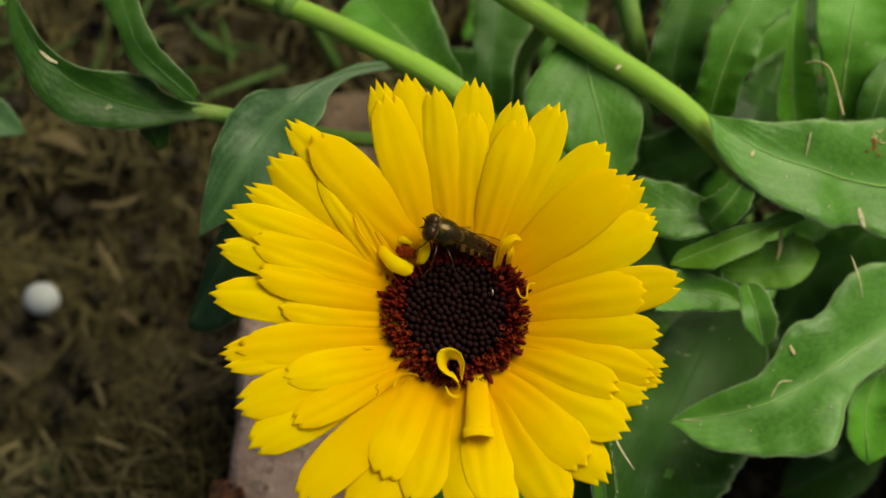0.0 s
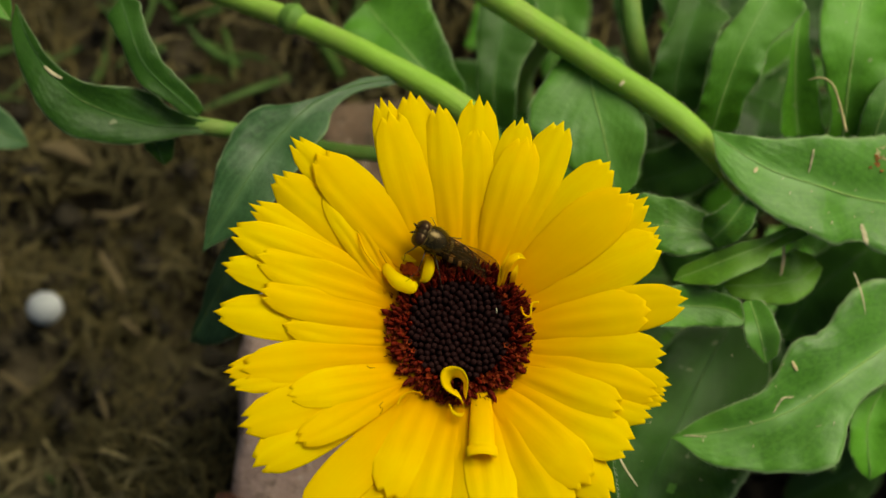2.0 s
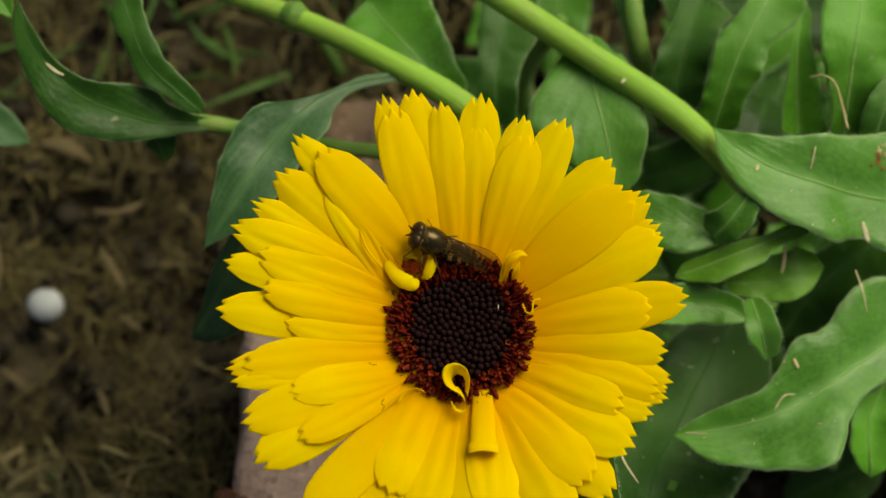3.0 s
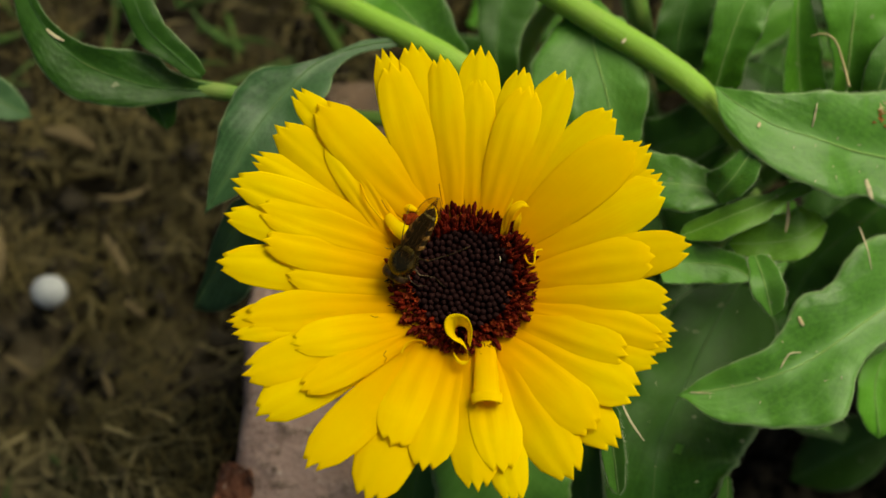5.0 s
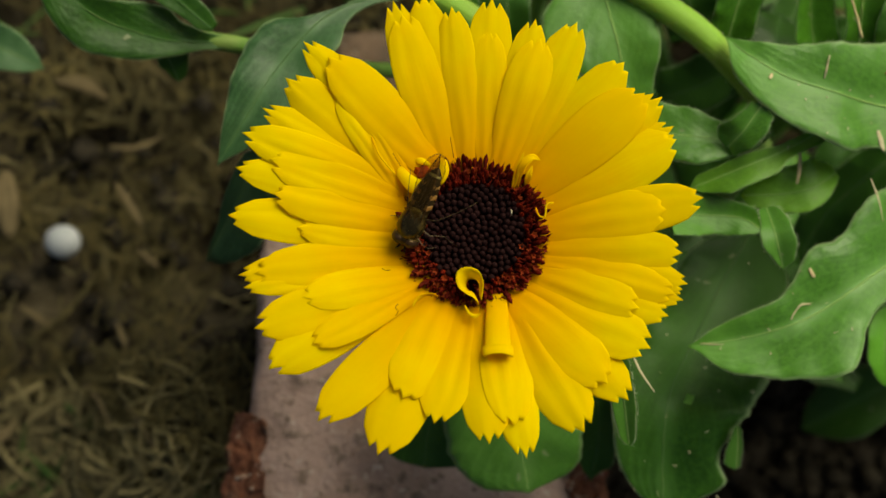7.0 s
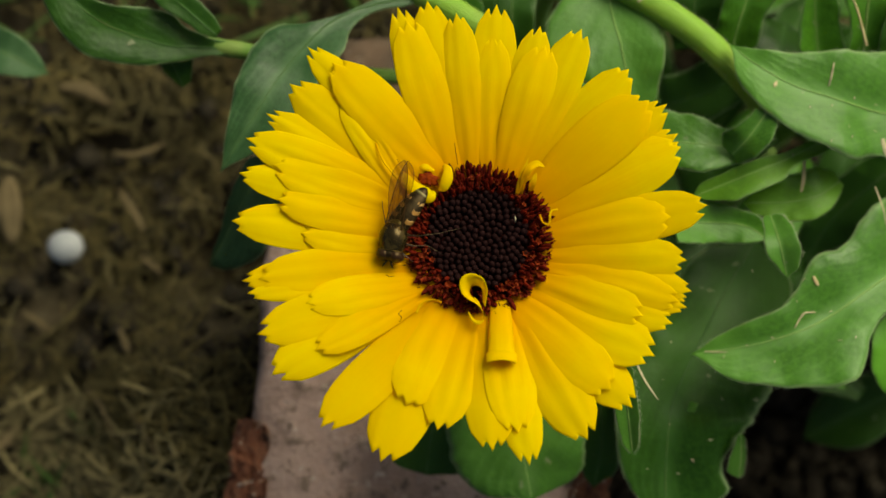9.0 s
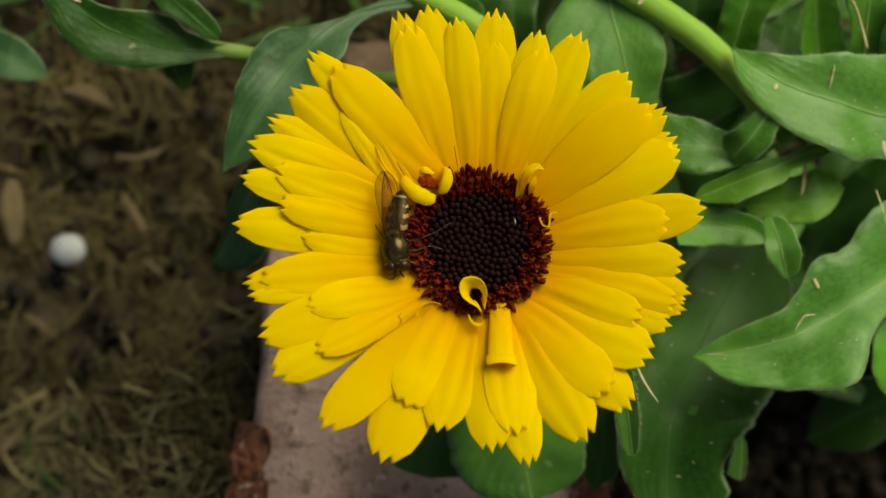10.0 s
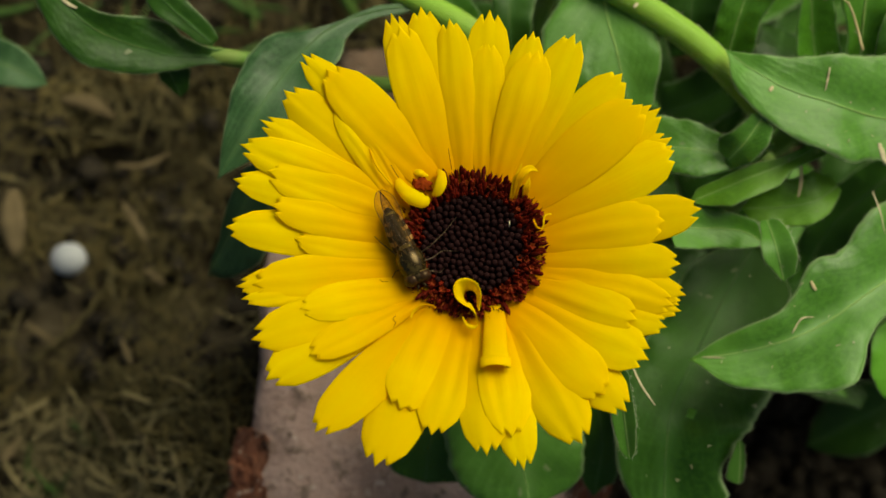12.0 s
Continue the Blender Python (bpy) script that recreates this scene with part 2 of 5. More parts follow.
CRUMB = speckled("soil_crumb", ((0.012, 0.011, 0.008), (0.036, 0.031, 0.021), (0.016, 0.012, 0.008)), 500, 0.95, 0.1, "island", 0.8, 0.0006)
BRICK = brick_material("painted_brick", (0.33, 0.228, 0.190), (0.44, 0.322, 0.268), (0.25, 0.172, 0.132))
BRICK_RED = brick_material("bare_brick", (0.085, 0.060, 0.038), (0.19, 0.125, 0.080), (0.07, 0.06, 0.035))
BRICK_CORE = brick_material("brick_core", (0.075, 0.030, 0.017), (0.22, 0.085, 0.044), (0.045, 0.026, 0.016))
PEBBLE = speckled("white_pebble", ((0.35, 0.375, 0.385), (0.39, 0.415, 0.42), (0.29, 0.315, 0.32)), 220, 0.6, 0.3)
DRY = speckled("dry_tendril", ((0.48, 0.41, 0.20), (0.56, 0.49, 0.28), (0.36, 0.28, 0.13)), 700, 0.75, 0.2)

# ---- the ground, the brick edging and the litter on it ----
def dip(x, y):
    """A hollow added beside the bricks, to deepen the shade under the plant (mm)."""
    a, b = min(1.0, max(0.0, (x - 26) / 14)), min(1.0, max(0.0, (6 - y) / 16))
    return -34 * a * a * (3 - 2 * a) * b * b * (3 - 2 * b) * (1 if x < 90 else max(0.0, 1 - (x - 90) / 40)) * (1 if y > -90 else max(0.0, 1 + (y + 90) / 60))


def bank(x, y):
    """Litter and soil heap up along the brick (mm)."""
    a, b = min(1.0, max(0.0, (x + 78) / 38)), min(1.0, max(0.0, (16 - y) / 20))
    return 30 * a * a * (3 - 2 * a) * b * b * (3 - 2 * b) * (1 if x < -30 else max(0.0, 1 - (x + 30) / 8))


def ground():
    n = 150
    axis = [0.16 * math.sinh(9.2 * (i / n - 0.5) * 1.0) / math.sinh(1.0) * (1 if abs(i / n - 0.5) < 0.3 else 1 + 60 * (abs(i / n - 0.5) - 0.3) ** 2 * 25) for i in range(n + 1)]
    verts, faces = [], []
    for y in axis:
        for x in axis:
            near = 1 / (1 + (x * x + y * y) / 0.09)
            z = -0.004 + near * (0.010 * noise.noise(Vector((x * 22, y * 22, 1))) + 0.005 * noise.noise(Vector((x * 70, y * 70, 4))))
            verts.append((x, y, z + (dip(x * 1000, y * 1000) + bank(x * 1000, y * 1000)) * MM))
    m = n + 1
    for i in range(n):
        for j in range(n):
            a = i * m + j
            faces.append((a, a + 1, a + m + 1, a + m))
    return tagged(link("ground", verts, faces, SOIL), "dark bare garden soil under dry litter", "ground", kind="structure")


def strips(name, count, zone, length, width, lift, tilt, mat, seed, droop=0.3, patchy=0.0):
    """Loose blades: each a bent tapered strip with thickness, joined into one mesh."""
    rng = random.Random(seed)
    verts, faces = [], []
    for _ in range(count):
        x, y = rng.uniform(zone[0], zone[1]), rng.uniform(zone[2], zone[3])
        if patchy and noise.noise(Vector((x / 17, y / 17, seed))) + rng.uniform(-0.35, 0.35) < patchy - 0.12:
            continue
        z = rng.uniform(*lift) + bank(x, y)
        l, w = rng.uniform(*length), rng.uniform(*width)
        a, e = rng.uniform(0, 2 * math.pi), radians(rng.uniform(*tilt))
        way = Vector((math.cos(a) * math.cos(e), math.sin(a) * math.cos(e), math.sin(e)))
        side = Vector((-math.sin(a), math.cos(a), rng.uniform(-0.6, 0.6))).normalized()
        bow, down = rng.uniform(-0.25, 0.25) * l, rng.uniform(0, droop) * l
        k, steps = len(verts), 5
        for i in range(steps + 1):
            u = i / steps
            p = Vector((x, y, z)) + way * (l * (u - 0.5 if tilt[1] < 30 else u)) + side * bow * u * (1 - u) * 2 - Vector((0, 0, down * u * u))
            h = w * (1 - 0.75 * u ** 2) / 2
            p.z = max(p.z, bank(p.x, p.y) - 4)
            verts += [p * MM - side * h * MM, p * MM + Vector((0, 0, 0.22 * w)) * MM, p * MM + side * h * MM]
        for i in range(steps):
            b = k + 3 * i
            faces += [(b, b + 1, b + 4, b + 3), (b + 1, b + 2, b + 5, b + 4), (b + 2, b, b + 3, b + 5)]
    return link(name, verts, faces, mat)


def crumbs(count, zone, seed):
    rng = random.Random(seed)
    verts, faces = [], []
    for _ in range(count):
        c = Vector((rng.uniform(zone[0], zone[1]), rng.uniform(zone[2], zone[3]), rng.uniform(-2, 3)))
        c.z += dip(c.x, c.y) + bank(c.x, c.y)
        r = rng.uniform(0.6, 3.4) * (0.5 + rng.random() ** 3)
        k = len(verts)
        for dx, dy, dz in ((1, 0, 0), (-1, 0, 0), (0, 1, 0), (0, -1, 0), (0, 0, 1), (0, 0, -1)):
            verts.append((c + Vector((dx, dy, dz)) * r * rng.uniform(0.6, 1.3) + Vector((rng.uniform(-r, r), rng.uniform(-r, r), 0)) * 0.3) * MM)
        for f in ((0, 2, 4), (2, 1, 4), (1, 3, 4), (3, 0, 4), (2, 0, 5), (1, 2, 5), (3, 1, 5), (0, 3, 5)):
            faces.append(tuple(k + q for q in f))
    return link("soil_crumbs", verts, faces, CRUMB)


def edging_brick(x, y, turn, length, width, top, seed, mat, label):
    """A worn painted brick with chipped, rounded edges; x, y: the middle of its top."""
    bm = bmesh.new()
    bmesh.ops.create_cube(bm, size=1.0)
    bmesh.ops.subdivide_edges(bm, edges=bm.edges[:], cuts=27, use_grid_fill=True)
    half = Vector((width / 2, length / 2, (top + 12) / 2))
    for v in bm.verts:
        p = Vector((v.co.x * width, v.co.y * length, v.co.z * (top + 12)))
        r = 3.0
        q = Vector([max(-h + r, min(h - r, c)) for c, h in zip(p, half)])
        d = p - q
        if d.length > 1e-6:
            p = q + d.normalized() * min(d.length, r)
        edge = max(0.0, 1 - (half.x - abs(p.x)) / 7.0) if p.z > 0 else 0.0
        s = Vector((p.x, p.y, p.z)) * 0.09 + Vector((seed, 0, 0))
        bite = max(0.0, noise.noise(s) + 0.12) * 7.0 * edge + max(0.0, noise.noise(s * 3.1)) * 2.6 * edge
        p -= Vector((math.copysign(bite, p.x) * 0.8, 0, bite * 0.55))
        p += Vector((noise.noise(s * 5), noise.noise(s * 5 + Vector((9, 0, 0))), noise.noise(s * 4 + Vector((0, 7, 0))))) * 0.5
        v.co = p * MM
    data = bpy.data.meshes.new("edging_brick")
    bm.to_mesh(data)
    bm.free()
    data.materials.append(mat)
    for p in data.polygons:
        p.use_smooth = True
    ob = new("edging_brick", data)
    ob.matrix_basis = pose(x * MM, y * MM, (top / 2 - 6) * MM, 0, 0, turn)
    return tagged(ob, label, "brick", "edging bricks")


def brick_chip(brick, x, y, z, width, length, height):
    """A rough ledge of bare fired clay where the painted skin has broken off; x, y, z: its middle on the brick (mm)."""
    bm = bmesh.new()
    bmesh.ops.create_cube(bm, size=1.0)
    bmesh.ops.subdivide_edges(bm, edges=bm.edges[:], cuts=24, use_grid_fill=True)
    for v in bm.verts:
        c = v.co * 2
        r = max(abs(c.x), abs(c.y), abs(c.z))
        c = c.lerp(c.normalized() * r, 0.2)
        p = Vector((c.x * width / 2, c.y * length / 2, c.z * height / 2))
        s = p * 0.3
        p += Vector((noise.noise(s), noise.noise(s + Vector((5, 0, 0))), noise.noise(s + Vector((0, 9, 0))))) * 1.1
        s = p * 0.9
        p += Vector((noise.noise(s), noise.noise(s + Vector((5, 0, 0))), noise.noise(s + Vector((0, 9, 0))))) * 0.9
        s = p * 2.4
        p += Vector((noise.noise(s), noise.noise(s + Vector((5, 0, 0))), noise.noise(s + Vector((0, 9, 0))))) * 0.45
        v.co = (p + Vector((x, y, z))) * MM
    return part("bare_ledge", bm, BRICK_CORE, brick, "rough bare red clay where the paint has chipped off", False)


def pebble(x, y, r):
    bm = ellipsoid(r * MM, r * 0.92 * MM, r * 0.7 * MM, 24, 16)
    for v in bm.verts:
        v.co *= 1 + 0.05 * noise.noise(v.co / MM * 0.3)
    data = bpy.data.meshes.new("pebble")
    bm.to_mesh(data)
    bm.free()
    data.materials.append(PEBBLE)
    for p in data.polygons:
        p.use_smooth = True
    ob = new("pebble", data)
    ob.location = mm(x, y, r * 0.45 + 4.5)
    return tagged(ob, "small round white pebble lying on dark soil", "pebble")


ground()
tagged(strips("dry_straw", 15000, (-125, -20, -75, 130), (2, 9), (0.16, 0.5), (-2, 5), (-16, 18), STRAW, 3, patchy=0.06), "matted dry brown straw on the soil", "straw", kind="stuff")
tagged(strips("long_straw", 10, (-125, -24, -75, 130), (14, 36), (0.5, 1.2), (1, 7), (-8, 8), STRAW, 33), "a few long dry straws on the soil", "straw", kind="stuff")
tagged(strips("pale_straw", 420, (-125, -22, -78, 130), (4, 14), (0.22, 0.5), (2, 7), (-10, 12), FIBRE, 27, patchy=-0.05), "thin pale straws on the dark litter", "straw", kind="stuff")
tagged(strips("root_straw", 1700, (-115, -36, -80, -22), (4, 14), (0.25, 0.6), (2, 8), (-10, 14), FIBRE, 29), "pale dry grass straws beside the brick", "straw", kind="stuff")
tagged(strips("bleached_grass", 260, (-85, -43, -28, -8), (5, 15), (0.45, 1.1), (3, 8), (-10, 14), FIBRE, 37, patchy=0.02), "bleached dry grass blades beside the brick", "straw", kind="stuff")
tagged(strips("heaped_straw", 900, (-64, -35, -62, -4), (3, 11), (0.25, 0.7), (1, 7), (-14, 16), STRAW, 31), "dry straw heaped against the brick", "straw", kind="stuff")
tagged(strips("tan_straw", 150, (-79, -52, 43, 57), (3, 10), (0.4, 1.2), (2, 6), (-8, 10), STRAW, 35, patchy=0.0), "tan dry grass matted below the leaf", "straw", kind="stuff")
tagged(strips("old_straw", 700, (-30, 140, 20, 150), (10, 45), (0.5, 2.0), (-1, 5), (-10, 12), STRAW, 5), "scattered dry straw below the leaves", "straw", kind="stuff")
tagged(strips("grass_blades", 110, (-100, -20, 62, 140), (7, 22), (0.9, 2.6), (0, 4), (12, 50), GRASS, 8), "sparse green grass growing through the litter", "grass", kind="stuff")
tagged(strips("short_grass", 90, (-115, -36, -78, -22), (4, 14), (0.8, 2.2), (0, 3), (10, 40), GRASS, 14, patchy=0.1), "short sparse grass among the litter", "grass", kind="stuff")
tagged(strips("grass_sprout", 5, (-69.6, -64.6, -15.8, -10.8), (3, 7), (0.9, 1.6), (2, 6), (20, 60), GRASS, 12), "few young green grass blades", "grass", kind="stuff")
tagged(strips("grass_tuft", 9, (-80.0, -72.0, -27.2, -20.2), (5, 11), (0.8, 1.6), (2, 6), (20, 60), GRASS, 13), "small tuft of green grass in the litter", "grass", kind="stuff")


def litter(name, points, width, mat, label, category):
    """One long dry blade or leaf lying on the litter (mm): a shallow trough with a ragged end."""
    path = smooth_path(points, 6)
    rows = []
    for i, p in enumerate(path):
        u = i / (len(path) - 1)
        way = (path[min(i + 1, len(path) - 1)] - path[max(i - 1, 0)]).normalized()
        side = way.cross(Vector((0, 0, 1))).normalized()
        h = width / 2 * (0.18 + 0.82 * math.sin(math.pi * (0.05 + 0.9 * u))) * (1 + 0.15 * noise.noise(p * 0.6))
        lift = bank(p.x, p.y) + 0.4 * noise.noise(p * 0.3)
        rows.append([((p - path[0] + side * (k * h) + Vector((0, 0, lift + 0.25 * abs(k) * h))) * MM, Vector((0, 0, 1))) for k in (-1, -0.4, 0.2, 1)])
    verts, faces = sheet(rows, 0.15 * MM)
    return tagged(link(name, verts, faces, mat, at=path[0] * MM), label, category, "dry blades on the litter")


litter("dead_leaf", [(-84.0, 33.0, 5.0), (-83.0, 27.0, 6.5), (-82.5, 20.5, 5.0)], 4.6, TAN, "flat tan dead leaf lying on the litter", "dead leaf")
litter("dead_leaf", [(-75.5, 50.0, 6.0), (-70.0, 49.0, 7.0), (-65.5, 46.5, 6.0)], 2.6, TAN, "flat tan dead leaf lying on the litter", "dead leaf")
for points, width in (([(-63.4, 30.4, 6.0), (-61.0, 27.0, 6.5), (-58.2, 22.4, 6.0)], 1.5), ([(-66.4, -6.5, 6.0), (-62.0, -11.0, 7.0), (-58.4, -18.2, 6.0)], 0.8),
                      ([(-83.0, -17.2, 6.0), (-79.0, -12.8, 6.0)], 1.8), ([(-59.0, 18.0, 6.0), (-54.8, 14.8, 6.0)], 1.2), ([(-60.5, 3.6, 6.0), (-57.0, -2.0, 6.0)], 1.2),
                      ([(-65.2, 37.4, 6.0), (-60.0, 37.0, 6.5), (-55.0, 39.4, 6.0)], 0.8), ([(-68.0, -22.0, 6.0), (-60.0, -24.5, 7.0), (-52.0, -24.0, 6.0)], 1.3),
                      ([(-80.0, 8.0, 6.0), (-74.0, 4.0, 6.0)], 1.3), ([(-56.0, -12.0, 6.0), (-50.0, -20.0, 6.5)], 0.9)):
    litter("grass_straw", points, width, TAN, "tan dry grass blade lying on the litter", "straw")
tagged(strips("brick_litter", 16, (-14, 20, -46, -30), (1.5, 6), (0.4, 1.2), (52.2, 52.8), (-1, 1), STRAW, 21, 0.02), "short straws lying on the brick", "straw", kind="stuff")
tagged(crumbs(4200, (-125, 130, -90, 140), 4), "loose dark soil crumbs", "soil", kind="stuff")
# extra dark crumbs, laid thickly to imitate the deep shade under the plant
tagged(crumbs(3600, (24, 100, -90, 14), 9), "dark soil crumbs that deepen the shade under the plant", "soil", kind="stuff")
painted = edging_brick(-10.2, -63.6, -3.9, 156, 54, 52, 2.0, BRICK, "pinkish painted edging brick with a chipped red edge")
brick_chip(painted, -25.4, 32.6, 27.2, 5.6, 27.4, 11.0)
brick_chip(painted, 25.6, 37.0, 26.6, 5.4, 11.0, 10.0)
edging_brick(0.0, 32.0, 4.0, 48, 46, 22, 6.0, BRICK_RED, "weathered reddish edging brick half hidden under leaves")
pebble(-72.6, 19.6, 3.3)


# ---- the plant: stems and leaves ----
def half_width(u, sizes):
    """Half width of a blade at u, eased through evenly spaced sizes; it ends in a point."""
    n = len(sizes)
    size = (*sizes, 0.04)
    k = min(n - 1, int(u * n))
    f = u * n - k
    p, q, r, w = size[max(0, k - 1)], size[k], size[k + 1], size[min(n, k + 2)]
    return max(0.04, 0.5 * (2 * q + (r - p) * f + (2 * p - 5 * q + 4 * r - w) * f * f + (3 * q - p - 3 * r + w) * f ** 3))


def plain(width, foot=0.25):
    """Half widths of an even, oblong blade."""
    return tuple(width / 2 * k for k in (foot, 0.42, 0.68, 0.86, 0.97, 1.0, 0.97, 0.86, 0.66, 0.40))


BLADES = []


def leaf(plant, spine, right, left, mat, fold=0.18, roll=0.0, wavy=0.07, ripple=0.8, seed=1, label="", fringe=0, hole=None):
    """A marigold leaf along its spine (mm), with half widths to either side: a thin wavy blade with a raised midrib."""
    path = smooth_path(spine, 12)
    reach = [0.0]
    for p, q in zip(path, path[1:]):
        reach.append(reach[-1] + (q - p).length)
    length, origin = reach[-1], path[0]
    nu, nv = 56, 10
    rows, uvs, rib, k = [], [], [], 0
    for i in range(nu + 1):
        u = i / nu
        while k < len(path) - 2 and reach[k + 1] < u * length:
            k += 1
        f = min(1.0, (u * length - reach[k]) / max(1e-6, reach[k + 1] - reach[k]))
        centre = path[k].lerp(path[k + 1], f) - origin
        way = (path[min(k + 2, len(path) - 1)] - path[max(k - 1, 0)]).normalized()
        side = way.cross(Vector((0, 0, 1))).normalized()
        up = side.cross(way).normalized()
        turn = Matrix.Rotation(radians(roll), 3, way)
        side, up = turn @ side, turn @ up
        row = []
        for j in range(-nv, nv + 1):
            v = j / nv
            s = 1 if v > 0 else -1
            h = half_width(u, right if v > 0 else left)
            out = 1 + wavy * noise.noise(Vector((u * length / 5.5, s * 4.0, seed * 7.3))) + 0.035 * noise.noise(Vector((u * length / 1.4, s * 9.0, seed * 3.1)))
            wave = noise.noise(Vector((u * length / 5.0, s * 2.0, seed * 5.7 + 3))) + 0.4 * noise.noise(Vector((u * length / 2.0, s * 2.0, seed * 1.7)))
            lift = fold * abs(v) ** 1.3 * h + ripple * v * v * wave * min(1.0, h / 3.0)
            lift += (1.1 * noise.noise(Vector((u * length / 8.5, v * h / 7.0, seed))) + 0.10 * noise.noise(Vector((u * length / 2.2, v * h / 2.0, seed + 5)))) * min(1.0, h / 3.0)
            lift -= 0.10 * h * abs(v) ** 6
            lift += 0.15 * min(1.0, h / 3.5) * min(1.0, 2.5 * abs(v)) * math.cos(2 * math.pi * (9 * u - 4.5 * abs(v)))
            row.append(((centre + side * (v * h * out) + up * lift) * MM, up))
            uvs.append((u, 0.5 + 0.5 * v))
        rows.append(row)
        rib.append(row[nv][0] + up * 0.07 * MM)
    verts, faces = sheet(rows, 0.2 * MM)
    if hole:
        eaten = Vector((hole[0], hole[1], 0)) * MM - origin * MM
        faces = [f for f in faces if (sum((verts[k] for k in f), Vector()) / len(f) - eaten).xy.length > hole[2] * MM]
    ob = link("leaf", verts, faces, mat, plant, uvs + uvs, at=origin * MM, label=label)
    BLADES.append(ob)
    broad = max(max(right), max(left)) * 2
    thick = [max(0.07, min(0.20, broad * 0.012) * (1 - 0.85 * i / nu)) * MM for i in range(nu + 1)]
    rv, rf, ru = tube(rib[: nu - 1 : 2], thick[: nu - 1 : 2], 6, True, 0.6)
    link("midrib", rv, rf, MIDRIB_DEEP if mat in (LEAF_DULL_SHADE, LEAF_GREY) else MIDRIB, ob, ru)
    fringe = int(fringe * 0.7)
    if fringe:
        pick, verts, faces = random.Random(seed), [], []
        for _ in range(fringe):
            i, s, f = pick.randrange(3, nu - 1), pick.choice((0, -1)), pick.random()
            p = rows[i][s][0].lerp(rows[i + 1][s][0], f)
            along = (rows[i + 1][s][0] - rows[i][s][0]).normalized()
            out = (p - rows[i][nv][0]).normalized()
            q = p + (out + along * pick.uniform(-0.2, 0.7) + rows[i][s][1] * pick.uniform(-0.3, 0.6)) * pick.uniform(0.12, 0.55) * MM
            k = len(verts)
            verts += [p - along * 0.013 * MM, p + along * 0.013 * MM, q, p + rows[i][s][1] * 0.02 * MM]
            faces += [(k, k + 1, k + 2), (k + 1, k + 3, k + 2), (k + 3, k, k + 2)]
        fuzz = link("margin_hairs", verts, faces, HAIR, ob)
        fuzz["kind"] = "stuff"
    return ob


def oblong(plant, base, tip, width, mat, sag=2.0, **more):
    base, tip = Vector(base), Vector(tip)
    return leaf(plant, [base, base.lerp(tip, 0.5) + Vector((0, 0, sag)), tip], plain(width), plain(width), mat, **more)


def stem(plant, points, radii, mat, name="stem", label=""):
    path = smooth_path([Vector(p) for p in points], 8)
    n = len(path)
    r = []
    for i in range(n):
        f = i / (n - 1) * (len(radii) - 1)
        k = min(int(f), len(radii) - 2)
        r.append((radii[k] + (radii[k + 1] - radii[k]) * (f - k)) * (1 + 0.05 * noise.noise(Vector((i * 0.7, radii[0], 2)))) * MM)
    origin = path[0]
    v, f, u = tube([(p - origin) * MM for p in path], r, 14)
    # shallow ribs run along the stem
    for i in range(len(v)):
        ring, j = divmod(i, 14)
        c = (path[ring] - origin) * MM
        v[i] = c + (v[i] - c) * (1 + 0.025 * (1 if j % 2 else -1))
    return link(name, v, f, mat, plant, u, at=origin * MM, label=label)


def hairs(plant, points, radius, count, length, seed):
    """Fine pale hairs on a stem, joined into one mesh."""
    rng = random.Random(seed)
    path = smooth_path([Vector(p) for p in points], 30)
    verts, faces = [], []
    for _ in range(count):
        i = rng.randrange(len(path) - 1)
        way = (path[i + 1] - path[i]).normalized()
        out = Vector((rng.gauss(0, 1), rng.gauss(0, 1), rng.gauss(0, 1)))
        out = (out - way * out.dot(way)).normalized()
        p = path[i].lerp(path[i + 1], rng.random()) + out * radius * 0.97
        q = p + (out + way * rng.uniform(-0.5, 0.5)) * length * rng.uniform(0.5, 1.2)
        s = out.cross(way) * 0.022
        k = len(verts)
        verts += [(p - s) * MM, (p + s) * MM, q * MM, (p + way * 0.03) * MM]
        faces += [(k, k + 1, k + 2), (k + 1, k + 3, k + 2), (k + 3, k, k + 2)]
    ob = link("hairs", verts, faces, HAIR, plant)
    ob["kind"] = "stuff"
    return ob


MIDRIB_DEEP = stem_material("midrib_deep_green", (0.035, 0.10, 0.015), (0.065, 0.16, 0.032))
MIDRIB = stem_material("midrib_green", (0.17, 0.33, 0.06), (0.27, 0.45, 0.12))
PALE_BIT = speckled("pale_dry_bit", ((0.52, 0.48, 0.30), (0.60, 0.55, 0.36), (0.38, 0.33, 0.18)), 800, 0.7, 0.2)
RUST = speckled("rusty_bit", ((0.16, 0.06, 0.015), (0.30, 0.11, 0.02), (0.07, 0.03, 0.012)), 1200, 0.8, 0.2)
HAIR = speckled("plant_hair", ((0.35, 0.42, 0.25), (0.45, 0.5, 0.33), (0.4, 0.45, 0.3)), 300, 0.5, 0.3)

plant = tagged(new("marigold_plant"), "leafy green pot marigold plant beside the edging bricks", "plant")
STEM_A = [(0.9, 53.7, 84.0), (18.8, 41.3, 85.0), (28.8, 34.5, 85.0), (34.6, 29.8, 83.5), (43.1, 26.0, 70.0)]
STEM_B = [(-35.6, 54.6, 76.0), (-22.3, 48.9, 78.0), (-10.1, 42.4, 80.0), (1.9, 35.3, 79.0), (7.9, 29.8, 66.0)]
stem(plant, STEM_A, [1.85, 1.9, 1.95, 1.9, 1.6], STEM, label="thick ribbed pale green stem")
stem(plant, STEM_B, [1.7, 1.6, 1.75, 2.0, 1.9], STEM, label="pale green stem with a dark node")
